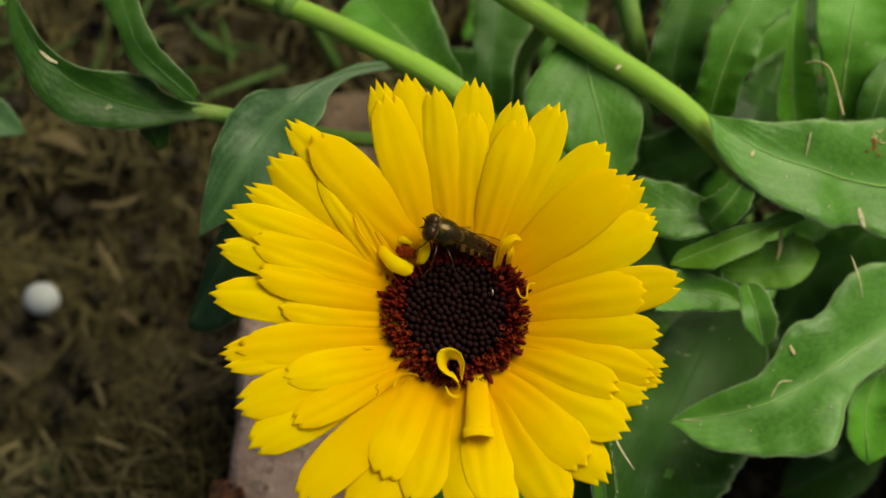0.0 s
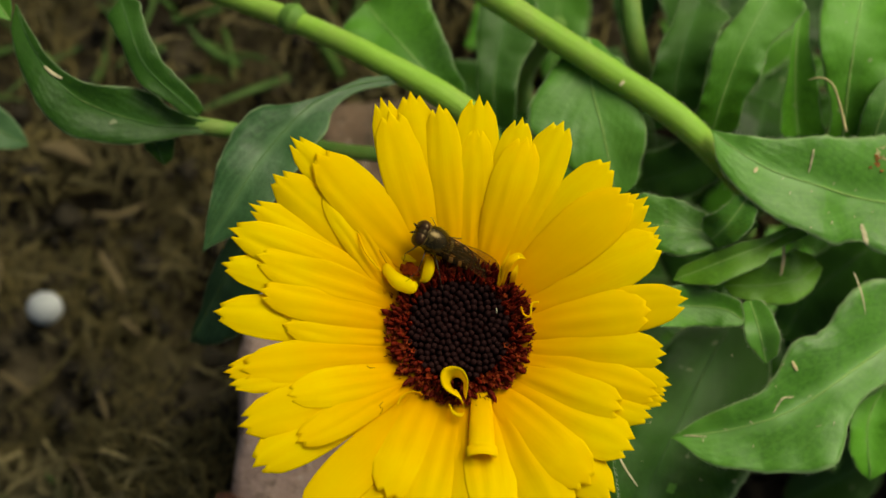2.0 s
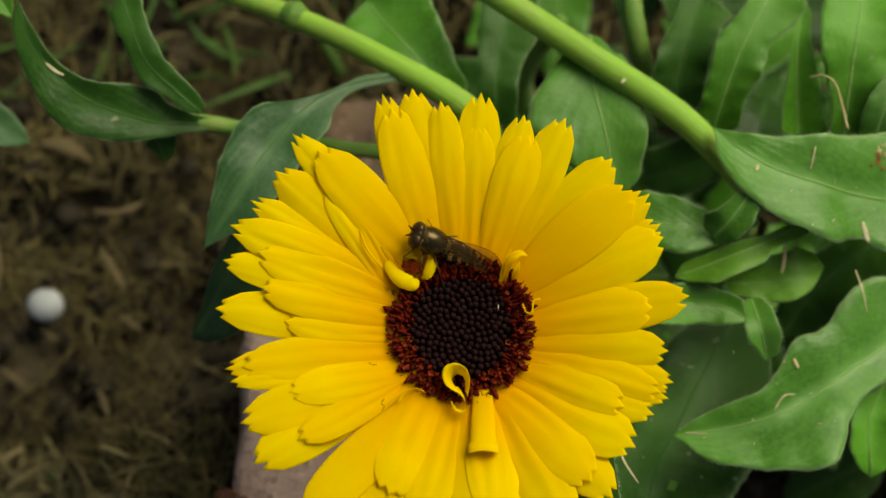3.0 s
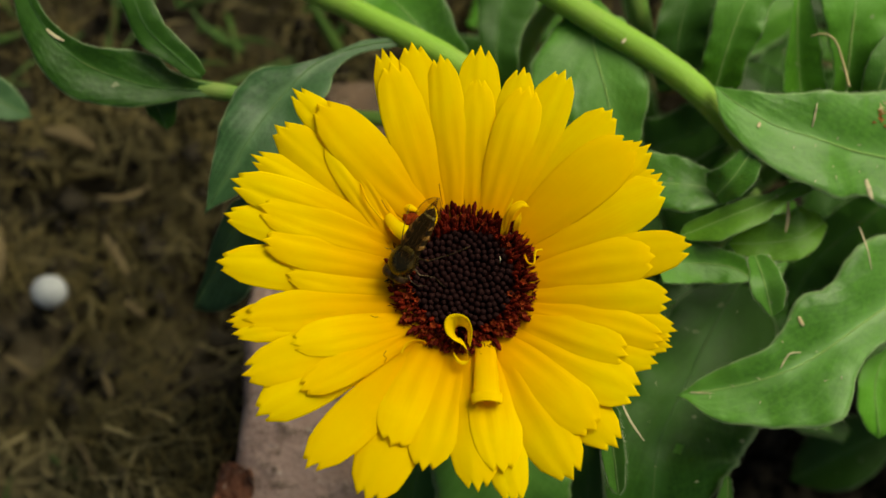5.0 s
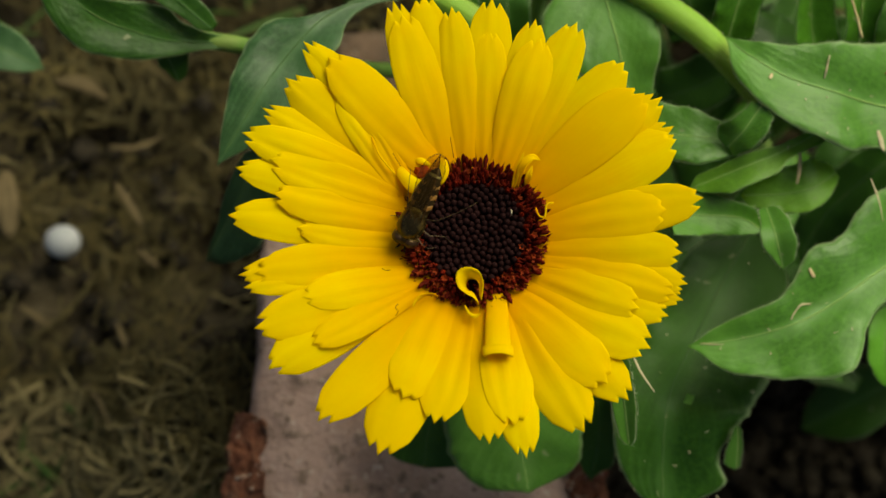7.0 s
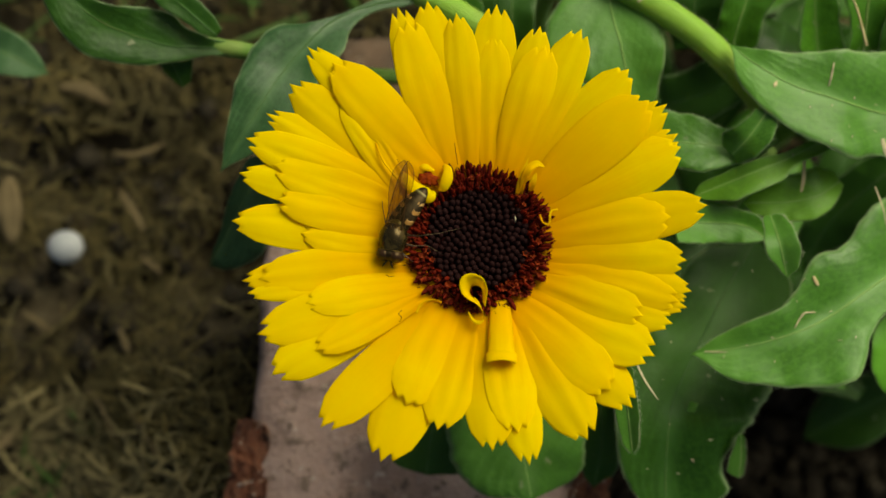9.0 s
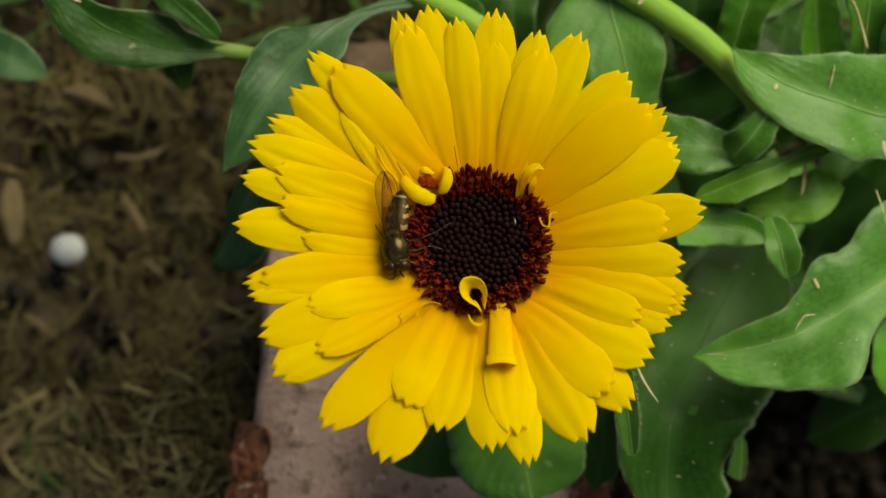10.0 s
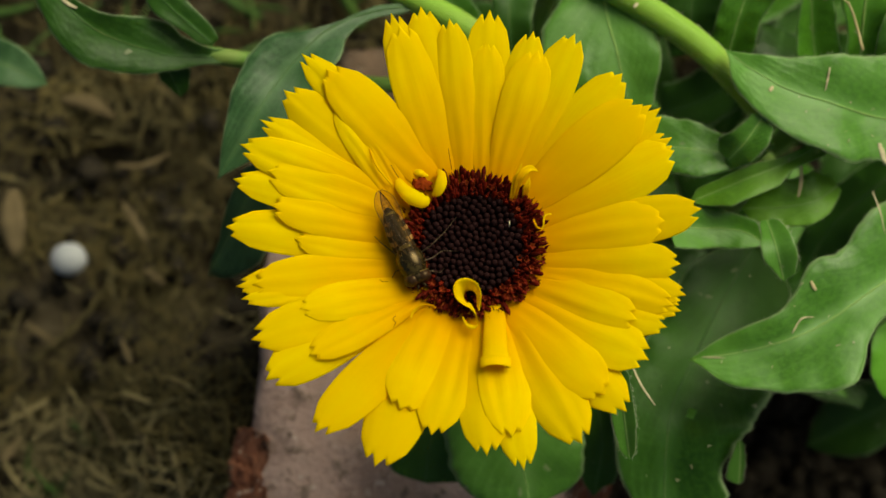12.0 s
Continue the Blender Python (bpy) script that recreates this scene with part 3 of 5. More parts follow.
stem(plant, [(-24.6, 50.2, 77.7), (-23.3, 49.5, 77.9), (-22.0, 48.8, 78.1)], [1.7, 2.35, 1.75], STEM_DARK, "node")
stem(plant, [(25.3, 58.7, 72.0), (26.4, 49.1, 72.0), (29.6, 43.3, 62.0)], [1.5, 1.6, 1.4], STEM_DARK)
stem(plant, [(-42.9, 34.0, 80.3), (-36.6, 33.0, 80.3), (-30.1, 32.5, 78.3), (-20.1, 33.2, 66.0)], [1.1, 1.25, 1.2, 1.1], STEM_DARK)
stem(plant, [(-22.2, 33.9, 68.0), (-15.6, 32.2, 70.0), (-8.3, 31.3, 70.0), (0, 30, 60)], [1.0, 1.1, 1.1, 1.2], STEM_DARK)
hairs(plant, STEM_A, 1.9, 900, 0.5, 1)
hairs(plant, STEM_B, 1.75, 500, 0.5, 2)

# broad leaves, above and behind the flower and over the bare soil
leaf(plant, [(69.5, 22.4, 78.0), (56.3, 22.7, 83.0), (45.7, 24.5, 87.0), (38.7, 27.2, 88.5), (34.3, 31.1, 87.5)], (3.7, 6.7, 8.8, 9.1, 8.3, 7.3, 6.5, 5.2, 3.7, 2.1), (3.3, 5.2, 6.7, 7.4, 6.1, 7.7, 7.1, 6.4, 5.0, 3.1), LEAF_BLUE, fringe=700, seed=11, ripple=1.0, wavy=0.03, fold=0.28, label="broad grey-green leaf with flecks of dry petal")
leaf(plant, [(67.6, 8.8, 76.0), (55.8, 0.9, 80.0), (46.3, -5.5, 81.0), (38.0, -8.4, 80.5), (29.3, -9.6, 79.0)], (4.6, 6.8, 8.8, 8.4, 6.7, 7.6, 5.7, 3.7, 3.2, 2.1), (3.0, 3.8, 3.8, 4.0, 3.7, 5.0, 9.0, 7.6, 5.8, 4.0), LEAF_BLUE, fringe=800, seed=23, ripple=1.0, wavy=0.03, fold=0.36, label="broad lobed leaf with a wavy margin")
leaf(plant, [(18.7, 46.5, 80), (18.6, 38.5, 84), (20.2, 31.3, 84), (22.3, 22.7, 80)], (3.1, 3.6, 4, 5.6, 7.2, 9.2, 10.4, 9.5, 7.9, 6, 4.8, 3.6), (1.7, 2.8, 4, 5, 5.4, 5.6, 5.8, 5.9, 5.8, 5.2, 4.4, 3.4), LEAF_BLUE, fringe=400, seed=45, fold=0.12, ripple=1.0, label="broad round-tipped grey-green leaf")
leaf(plant, [(36.2, 33.6, 78), (37.2, 37.7, 82), (39, 42.8, 84), (41.7, 48.3, 85), (44.8, 53.7, 84)], (2, 3.3, 3.1, 3, 3.4, 3.8, 3.7, 3.4, 3.8, 4.6, 4.9, 4.9), (1.8, 3, 3, 3, 2.8, 3.4, 3.7, 3.4, 2.6, 2.3, 2.2, 2.2), LEAF, fringe=200, seed=47, ripple=1.5, fold=0.25)
# back leaf, coloured dark so that the gap here reads as deep shade
leaf(plant, [(31.9, 36.4, 70), (31.8, 42, 74), (32.9, 47.3, 76), (35.8, 55, 74)], (3.3, 3.6, 3.8, 4, 4.2, 4.2, 4.1, 4.1, 4.2, 4.2, 4.5, 4.9), (2.9, 3.3, 3.7, 4, 3.8, 3.6, 3.4, 3.1, 2.8, 2.7, 2.7, 2.7), LEAF_DULL_SHADE, seed=46, ripple=1.3, fold=0.3)
leaf(plant, [(48.8, 33.5, 76), (47.7, 40.2, 80), (47.7, 46.1, 82), (49.2, 51.9, 80)], (3.4, 3.3, 3.2, 3.1, 3, 2.7, 2.4, 2.1, 1.7, 1.5, 1.3, 1), (1.9, 3.1, 2.7, 2.3, 1.8, 1.4, 1.1, 0.9, 0.8, 0.7, 0.7, 0.7), LEAF, seed=48, fold=0.6, ripple=0.6)
leaf(plant, [(54.5, 32.2, 78), (54.7, 39.6, 82), (55.6, 47.2, 84), (57.6, 53.8, 82)], (2.3, 3.8, 4.1, 4.6, 5.5, 6.3, 6.8, 7.3, 7.7, 7.8, 7.3, 6.9), (2.4, 2.2, 2.1, 2.4, 3.1, 3.8, 4.7, 5.2, 5.5, 5.6, 5.4, 5.3), LEAF, seed=49, ripple=1.2, fold=0.3)
leaf(plant, [(57.3, 30.2, 82), (58.7, 35.4, 85), (61.8, 40.8, 86)], (1.2, 2, 3.5, 3.8, 4.1, 4.3, 4.5, 4.6, 4.7, 4.6, 4.2, 3.8), (1.3, 2.2, 2.4, 2.6, 2.7, 2.6, 2.6, 2.3, 2.1, 1.9, 1.7, 1.6), LEAF_BLUE, seed=50, ripple=0.8)
leaf(plant, [(1.1, 37.8, 74), (-4, 42.9, 74), (-9, 49.1, 72), (-13.3, 55, 70)], (0.6, 2.6, 3.2, 3.9, 4.8, 5.4, 5.9, 6.4, 7, 7.7, 8.3, 7.2), (1.4, 2.3, 2.6, 2.9, 3.2, 3.4, 3.6, 3.9, 4.2, 4.5, 4.9, 5.2), LEAF, seed=43, fold=0.25)
leaf(plant, [(6.1, 37.3, 66), (5.9, 44.6, 68), (7.3, 52.5, 68), (8.7, 59.5, 66)], (2.9, 3.1, 3.3, 3.4, 3.8, 4, 4.5, 5.1, 5.2, 4.9, 4.5, 3.7), (1.7, 2.8, 2.6, 2.5, 2.6, 2.9, 3.3, 3.7, 3.9, 4.1, 4.3, 4.5), LEAF_DULL_SHADE, seed=44, fold=0.2)
leaf(plant, [(41.7, 20.1, 80), (36.3, 18.4, 82), (30.7, 18.5, 83), (23.2, 19.5, 82)], (1.2, 2, 2.3, 2.3, 2.3, 2.4, 2.7, 3.6, 3.9, 4.1, 4.1, 4.1), (0.7, 1.1, 1.7, 2.1, 2.4, 3, 3.6, 4.2, 4, 3.8, 3.7, 3.8), LEAF, fringe=300, seed=31, ripple=1.2, fold=0.3)
leaf(plant, [(34.7, 16.7, 84), (36.6, 18.5, 86.5), (38.9, 21.7, 88)], (1.6, 1.8, 2, 2.3, 2.5, 2.5, 2.5, 2.6, 2.6, 2.4, 2.2, 2), (1.8, 2.4, 2.9, 2.9, 2.7, 2.5, 2.2, 2, 1.8, 1.6, 1.5, 1.4), LEAF_BLUE, fringe=160, seed=32, fold=0.25, ripple=0.4)
leaf(plant, [(47.9, 19.7, 82), (43.7, 17.1, 83), (38.3, 14.7, 83), (29.7, 11.6, 81)], (0.3, 0.6, 0.8, 0.9, 0.9, 1.2, 1.5, 1.5, 1.5, 1.4, 1.4, 1.3), (1.5, 1.7, 1.5, 1.3, 1.5, 2.5, 2.6, 2.8, 2.9, 3, 2.1, 1.2), LEAF_FRESH, seed=33, fold=0.5, ripple=0.3, label="fresh light green leaf with a winged stalk")
leaf(plant, [(50.8, 14.9, 77), (47, 12.3, 78), (42.2, 11.6, 78), (37.4, 11.7, 77)], (1.6, 2.6, 3.5, 3.7, 3.8, 3.8, 3.7, 3.6, 3.1, 2.6, 2.1, 1.6), (0.8, 1.4, 1.9, 2.4, 2.8, 3, 2.9, 2.8, 2.6, 2.3, 1.9, 1.5), LEAF_FRESH, fringe=150, seed=30, fold=0.2, ripple=1.0)
leaf(plant, [(26.8, 7.7, 82), (32.5, 8.2, 80), (37.1, 7.8, 80), (40, 5.9, 80)], (2.8, 2.9, 3, 3.1, 3, 2.8, 2.6, 2.6, 2.6, 2.5, 2.3, 1.5), (1.6, 2.7, 2.8, 2.9, 2.9, 2.9, 2.7, 2.4, 2.1, 1.9, 1.7, 1), LEAF, fringe=160, seed=34, ripple=0.9, fold=0.3)
leaf(plant, [(39.2, 7.9, 86), (39.6, 3.6, 89), (40.9, -0.5, 87)], (0.7, 1.2, 1.3, 1.4, 1.5, 1.7, 2, 2.2, 2, 1.4, 1, 0.6), (0.8, 1.4, 1.6, 1.8, 2, 2.1, 2.2, 2.3, 2.3, 2.1, 1.8, 1.5), LEAF_BLUE, fringe=320, seed=35, fold=0.45, ripple=0.3, label="small pale upturned leaf tip")
leaf(plant, [(41.5, 9.6, 62), (37.1, 2.4, 65), (32.3, -6.3, 68), (28.2, -14.5, 70), (27.1, -21.5, 69), (27.2, -31.4, 65)], (2.6, 4.4, 6.2, 6.8, 6.5, 6.8, 7.3, 7.9, 7.7, 7.1, 6.2, 4.2), (4.1, 8, 9.2, 10.4, 11.1, 11.5, 11.5, 11.1, 10.4, 8.9, 7.7, 8.2), LEAF_DULL_SHADE, fringe=700, seed=36, ripple=0.7, wavy=0.02, fold=0.16, label="large dark green leaf with a small hole", hole=(30.7, -16.0, 0.75))
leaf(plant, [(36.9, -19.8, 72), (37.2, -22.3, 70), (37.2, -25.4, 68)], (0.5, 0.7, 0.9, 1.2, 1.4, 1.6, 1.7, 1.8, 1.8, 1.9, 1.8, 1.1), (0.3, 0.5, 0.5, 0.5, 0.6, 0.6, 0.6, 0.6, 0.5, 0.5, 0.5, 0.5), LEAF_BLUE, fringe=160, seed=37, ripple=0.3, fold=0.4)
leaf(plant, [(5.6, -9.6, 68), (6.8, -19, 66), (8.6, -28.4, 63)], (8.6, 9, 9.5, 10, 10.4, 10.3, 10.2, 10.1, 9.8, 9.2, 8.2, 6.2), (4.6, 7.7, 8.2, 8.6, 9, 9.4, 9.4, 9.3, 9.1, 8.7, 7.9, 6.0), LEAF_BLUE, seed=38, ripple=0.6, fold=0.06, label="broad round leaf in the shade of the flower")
leaf(plant, [(-3.6, -12.2, 62), (-5.6, -18.5, 60), (-6.4, -24.5, 57.5)], (0.3, 0.7, 5.9, 7.6, 7.3, 7.1, 6.8, 6.7, 6.4, 6, 5.7, 4.8), (4.9, 6.2, 6.5, 6.7, 7, 7.1, 7.3, 7.4, 7.4, 7.3, 7, 6.7), LEAF_DULL_SHADE, seed=39, ripple=0.5, fold=0.06)
# low leaf between its neighbours, with their shade put into its dark colour
leaf(plant, [(18.4, -12.9, 62), (19.1, -19.9, 58), (18.1, -26.2, 55)], (4, 3.9, 3.8, 3.7, 3.6, 3.5, 3.3, 3.1, 2.7, 2.5, 2.2, 1.4), (2.3, 3.9, 3.6, 3.4, 3.1, 2.9, 2.7, 2.6, 2.6, 2.7, 2.3, 0.9), LEAF_DULL_SHADE, seed=59, ripple=0.5, fold=0.1)
leaf(plant, [(18, -13, 95), (19, -16.9, 92), (20.4, -23.6, 86)], (0.9, 1.1, 1.2, 1.4, 1.5, 1.6, 1.7, 1.6, 1.5, 1.3, 1.2, 0.7), (0.8, 1.4, 1.3, 1.3, 1.3, 1.3, 1.3, 1.3, 1.1, 1, 0.9, 0.7), LEAF_BLUE, fringe=600, seed=40, fold=0.5, ripple=0.5, label="narrow hairy leaf below the flower head")
leaf(plant, [(60.5, -0.7, 74), (57.7, -6.9, 73), (58.5, -14.4, 70)], (0.3, 0.3, 0.5, 1.4, 2.2, 2.6, 2.7, 2.7, 2.8, 2.4, 2, 1.3), (0.3, 0.4, 3.1, 4.2, 4.9, 4.9, 4.9, 4.6, 4.2, 3.8, 3.2, 2.7), LEAF, seed=41, fold=0.2)
leaf(plant, [(-6.3, 40.4, 80), (-12.6, 38.8, 82), (-18.6, 35.5, 85), (-23, 31, 86), (-26.3, 26.6, 86), (-29.5, 21.1, 86), (-34, 14.1, 84)], (0.5, 0.6, 0.8, 0.4, 0.3, 1.5, 4.7, 5.2, 4.9, 4.3, 2.9, 1.5), (0.3, 0.9, 0.9, 1.3, 2.4, 4.3, 4.8, 4.9, 4.8, 4.5, 3.8, 1.8), LEAF_GREY, fringe=160, seed=55, ripple=0.7, fold=0.12, label="broad grey-green leaf bending over the soil")
leaf(plant, [(-28.7, 17.9, 78), (-32.7, 11.9, 72), (-38.1, 5.1, 63)], (0.5, 2, 2.2, 2.2, 2.1, 2, 1.7, 1.4, 1, 0.8, 0.7, 0.4), (1.2, 4.1, 4.6, 5.1, 5.4, 5.5, 5.7, 5.9, 5.7, 4.8, 3.8, 2.3), LEAF_GREY, seed=56, ripple=0.5, roll=-10)
leaf(plant, [(-33.4, 32.6, 80.6), (-37.6, 32.2, 82), (-41.8, 32.1, 83), (-48.8, 33.8, 85), (-52.7, 35.7, 87), (-55.7, 38.7, 88), (-58.2, 42.7, 88), (-60.3, 47.9, 87)], (0.9, 1.3, 2.6, 4.2, 4.3, 3.6, 2.7, 2.0, 1.5, 1.1, 1.0, 0.5), (0.9, 1.1, 1.6, 2.6, 3.8, 4.5, 4.8, 4.4, 3.5, 3.0, 2.3, 1.7), LEAF_DULL_SHADE, fringe=160, seed=51, ripple=1.0, fold=0.2, roll=-12)
leaf(plant, [(-35.1, 33.2, 84), (-38.4, 35.6, 86), (-42.2, 39.2, 87), (-44.2, 43.7, 88), (-46.1, 48.9, 87)], (1.1, 1.7, 1.9, 2, 2.2, 2.2, 2.4, 2.3, 2.1, 2.1, 2.1, 2.3), (0.4, 1.2, 1.3, 1.5, 1.8, 2.1, 1.9, 1.9, 1.9, 2.2, 2.4, 2.6), LEAF_DULL_SHADE, seed=52, ripple=0.8, fold=0.1, roll=-12)
leaf(plant, [(-42.7, 32.2, 80), (-41.7, 30.3, 78), (-40.8, 28.2, 76)], (0.4, 1.3, 1.4, 1.5, 1.5, 1.6, 1.4, 1.2, 1, 0.8, 0.6, 0.3), (0.3, 0.3, 0.9, 1.5, 2.2, 2.8, 2.6, 2.3, 2.1, 1.9, 1.6, 1.1), LEAF_DULL_SHADE, seed=54, ripple=0.4)
oblong(plant, (74.5, -6.4, 24), (57.1, -15.4, 18), 11.5, LEAF_DULL_SHADE, seed=42)
oblong(plant, (-77.8, 41.0, 60), (-63.4, 34.6, 62), 7.0, LEAF_GREY, seed=53)
oblong(plant, (-66.0, 53.0, 86), (-60.6, 45.0, 88), 4.6, LEAF, seed=58, fold=0.5)
# leaves added in the hollows of the plant, their shade painted as dark green
leaf(plant, [(64.9, 22.6, 60), (60.7, 19.5, 56), (55.9, 15.4, 50), (52.5, 9.3, 44)], (1.8, 3.1, 3.8, 4, 4.1, 4.3, 3.7, 3.4, 3.4, 2.9), (5.2, 5.6, 5.9, 6.2, 6.6, 6.8, 6.9, 6.7, 6.1, 5.2), LEAF_DULL_SHADE, seed=61, fold=0.3)
leaf(plant, [(66.9, 16.5, 58), (61.9, 13.7, 50), (56.5, 7.8, 42)], (2, 2.5, 2.9, 3.3, 3.4, 3.3, 3.4, 3.5, 3.6, 2.9), (5, 5.2, 5.5, 5.8, 5.9, 5.9, 5.8, 5.5, 5.1, 4.6), LEAF_DULL_SHADE, seed=62, fold=0.3)
leaf(plant, [(42, 37.2, 62), (36.6, 33.8, 58), (29.6, 32.7, 52)], (2.3, 3, 3.6, 4.1, 4.4, 4.5, 4.5, 4.4, 4.3, 4.2), (2.5, 3.8, 3.9, 4, 4.3, 4.5, 4.3, 4.2, 4.2, 4.1), LEAF_DULL_SHADE, seed=63, fold=0.3)
leaf(plant, [(41.9, 29.9, 66), (45.4, 36.3, 62), (48.2, 44.8, 58)], (1.1, 3.4, 3.4, 3.5, 3.6, 3.9, 4, 3.8, 3.7, 3.6), (2.5, 2.7, 3, 3.3, 3.5, 3.5, 3.6, 3.5, 3.5, 3.4), LEAF_DULL_SHADE, seed=64, fold=0.3)
# inner leaves, most in the dark green that imitates shade
rng = random.Random(17)
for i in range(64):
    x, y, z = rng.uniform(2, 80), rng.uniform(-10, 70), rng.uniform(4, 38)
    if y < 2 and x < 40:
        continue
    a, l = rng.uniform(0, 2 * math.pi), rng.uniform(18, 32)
    oblong(plant, (x, y, z), (x + math.cos(a) * l, y + math.sin(a) * l, z + rng.uniform(-8, 8)), rng.uniform(6, 13), rng.choice((LEAF_DULL_SHADE, LEAF_DULL_SHADE, LEAF)),
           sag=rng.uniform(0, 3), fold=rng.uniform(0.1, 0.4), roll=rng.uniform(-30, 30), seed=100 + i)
# upper leaves added along the right and far sides, mostly out of view
for i in range(22):
    x, y, z = rng.uniform(66, 116), rng.uniform(10, 100), rng.uniform(62, 92)
    if i % 2:
        x, y = rng.uniform(4, 100), rng.uniform(72, 116)
    a, l = rng.uniform(0, 2 * math.pi), rng.uniform(20, 30)
    oblong(plant, (x, y, z), (x + 0.5 * math.cos(a) * l, y + 0.5 * math.sin(a) * l + 6, z + rng.uniform(-4, 6)), rng.uniform(9, 15), rng.choice((LEAF, LEAF_BLUE)), seed=300 + i)
# unseen leaves added right of the view to shade the ground there
for i in range(20):
    x, y, z = rng.uniform(72, 120), rng.uniform(-80, 8), rng.uniform(50, 92)
    a, l = rng.uniform(-0.6, 0.6), rng.uniform(20, 32)
    oblong(plant, (x, y, z), (x + math.cos(a) * l, y + math.sin(a) * l, z + rng.uniform(-4, 6)), rng.uniform(11, 17), rng.choice((LEAF, LEAF_BLUE)), seed=400 + i)
for x, y in ((24, 40), (40, 20), (52, 34), (62, 12), (12, 52)):
    stem(plant, [(30 + (x - 30) * 0.4, 30 + (y - 30) * 0.4, 0), (x, y, 34), (x + 4, y + 3, 62)], [2.2, 1.8, 1.3], STEM_DARK)

tendril = smooth_path([Vector(p) for p in [(48.4, 39.1, 85.0), (49.8, 39.1, 86.0), (51.3, 38.0, 86.4), (52.3, 35.2, 86.0), (53.0, 31.5, 86.0)]], 6)
v, f, u = tube([(p - tendril[0]) * MM for p in tendril], [(0.11 + 0.10 * i / len(tendril)) * MM for i in range(len(tendril))], 6)
tagged(link("dry_tendril", v, f, DRY, None, u, at=tendril[0] * MM), "thin dry curled brown tendril on a leaf", "tendril")


# dry bits that lie on the leaves
bpy.context.view_layer.update()


def rest(p):
    """The place on the topmost leaf near p (mm)."""
    best = None
    for ob in BLADES:
        hit, at, _, _ = ob.ray_cast(p * MM + Vector((0, 0, 0.006)) - ob.location, Vector((0, 0, -1)), distance=0.012)
        if hit:
            z = (at + ob.location).z / MM
            best = z if best is None else max(best, z)
    return p if best is None else Vector((p.x, p.y, best + 0.05))


def fleck(points, width, mat, label, name="dry_fleck"):
    """A thin, slightly curled sliver along a short path (mm)."""
    path = smooth_path(points, 5)
    if name == "dry_fleck":
        path = [rest(p) for p in path]
    rows = []
    for i, p in enumerate(path):
        u = i / (len(path) - 1)
        way = (path[min(i + 1, len(path) - 1)] - path[max(i - 1, 0)]).normalized()
        side = way.cross(Vector((0, 0, 1))).normalized()
        h = width / 2 * (0.35 + 0.65 * math.sin(math.pi * min(1, 0.1 + 0.85 * u)))
        rows.append([((p - path[0] + side * (k * h) + Vector((0, 0, 0.10 + 0.2 * abs(k) * h))) * MM, Vector((0, 0, 1))) for k in (-1, -0.3, 0.3, 1)])
    verts, faces = sheet(rows, 0.06 * MM)
    ob = link(name, verts, faces, mat, at=path[0] * MM)
    return tagged(ob, label, "plant debris", "dry bits on the leaves")


BITS = "small dry straw-coloured bit lying on a leaf"
fleck([(39.8, 24.9, 88.8), (40.2, 25.7, 89.0)], 0.5, DRY, BITS)
fleck([(47.4, 25.4, 86.8), (47.7, 26.8, 87.1), (48.0, 28.4, 87.7)], 0.24, PALE_BIT, "pale dry petal sliver lying on a leaf")
fleck([(45.3, 0.4, 81.9), (45.7, -0.4, 81.9), (46.0, -0.8, 81.9)], 0.5, DRY, BITS)
fleck([(42.8, -6.4, 81.2), (43.5, -5.2, 81.5), (44.2, -4.4, 81.6), (45.7, -4.2, 81.6)], 0.2, PALE_BIT, "thin curved pale fibre lying on a leaf")
for x, y, z in ((44.6, 22.2, 87.3), (47.7, 22.7, 86.5), (47.2, 17.5, 87.6), (33.5, -10.2, 79.9), (27.7, -6.9, 68.3), (51.0, 24.0, 85.8), (50.5, -8.0, 81.0), (40.0, -11.0, 81.0)):
    fleck([(x, y, z), (x + 0.08, y + 0.35, z + 0.02)], 0.13, PALE_BIT, "tiny pale fleck on a leaf")
fleck([(22.1, 37.3, 86.8), (22.9, 38.1, 86.8)], 0.45, PALE_BIT, "pale dry petal sliver lying on a stem", "petal_sliver")
pick = random.Random(44)
for zone, count in (((22, 35, -30, -8, 68), 11), ((39, 57, 17, 28, 86), 7), ((35, 53, -12, 2, 81), 7)):
    for _ in range(count):
        x, y, a, l = pick.uniform(zone[0], zone[1]), pick.uniform(zone[2], zone[3]), pick.uniform(0, 6.3), pick.uniform(0.2, 0.8)
        fleck([(x, y, zone[4]), (x + math.cos(a) * l, y + math.sin(a) * l, zone[4])], pick.uniform(0.06, 0.12), PALE_BIT, "tiny pale fleck on a leaf")
fleck([(55.0, 19.0, 84.3), (55.3, 17.6, 84.3), (55.8, 16.2, 84.2)], 0.7, PALE_BIT, "pale dry petal sliver lying on a leaf")
for _ in range(9):
    x, y, a = pick.uniform(56.6, 58.0), pick.uniform(26.4, 28.8), pick.uniform(0, 6.3)
    fleck([(x, y, 84.2), (x + 0.2 * math.cos(a), y + 0.2 * math.sin(a), 84.3), (x + 0.5 * math.cos(a + 0.5), y + 0.5 * math.sin(a + 0.5), 84.2)], pick.uniform(0.2, 0.42), RUST, "rust-coloured dry seed bit on a leaf")
for _ in range(4):
    x, y, a = pick.uniform(56.8, 58.6), pick.uniform(28.6, 30.0), pick.uniform(0, 6.3)
    fleck([(x, y, 83.9), (x + 0.5 * math.cos(a), y + 0.5 * math.sin(a), 84.0), (x + 1.0 * math.cos(a + 0.7), y + 1.0 * math.sin(a + 0.7), 83.9)], 0.18, DRY, BITS)
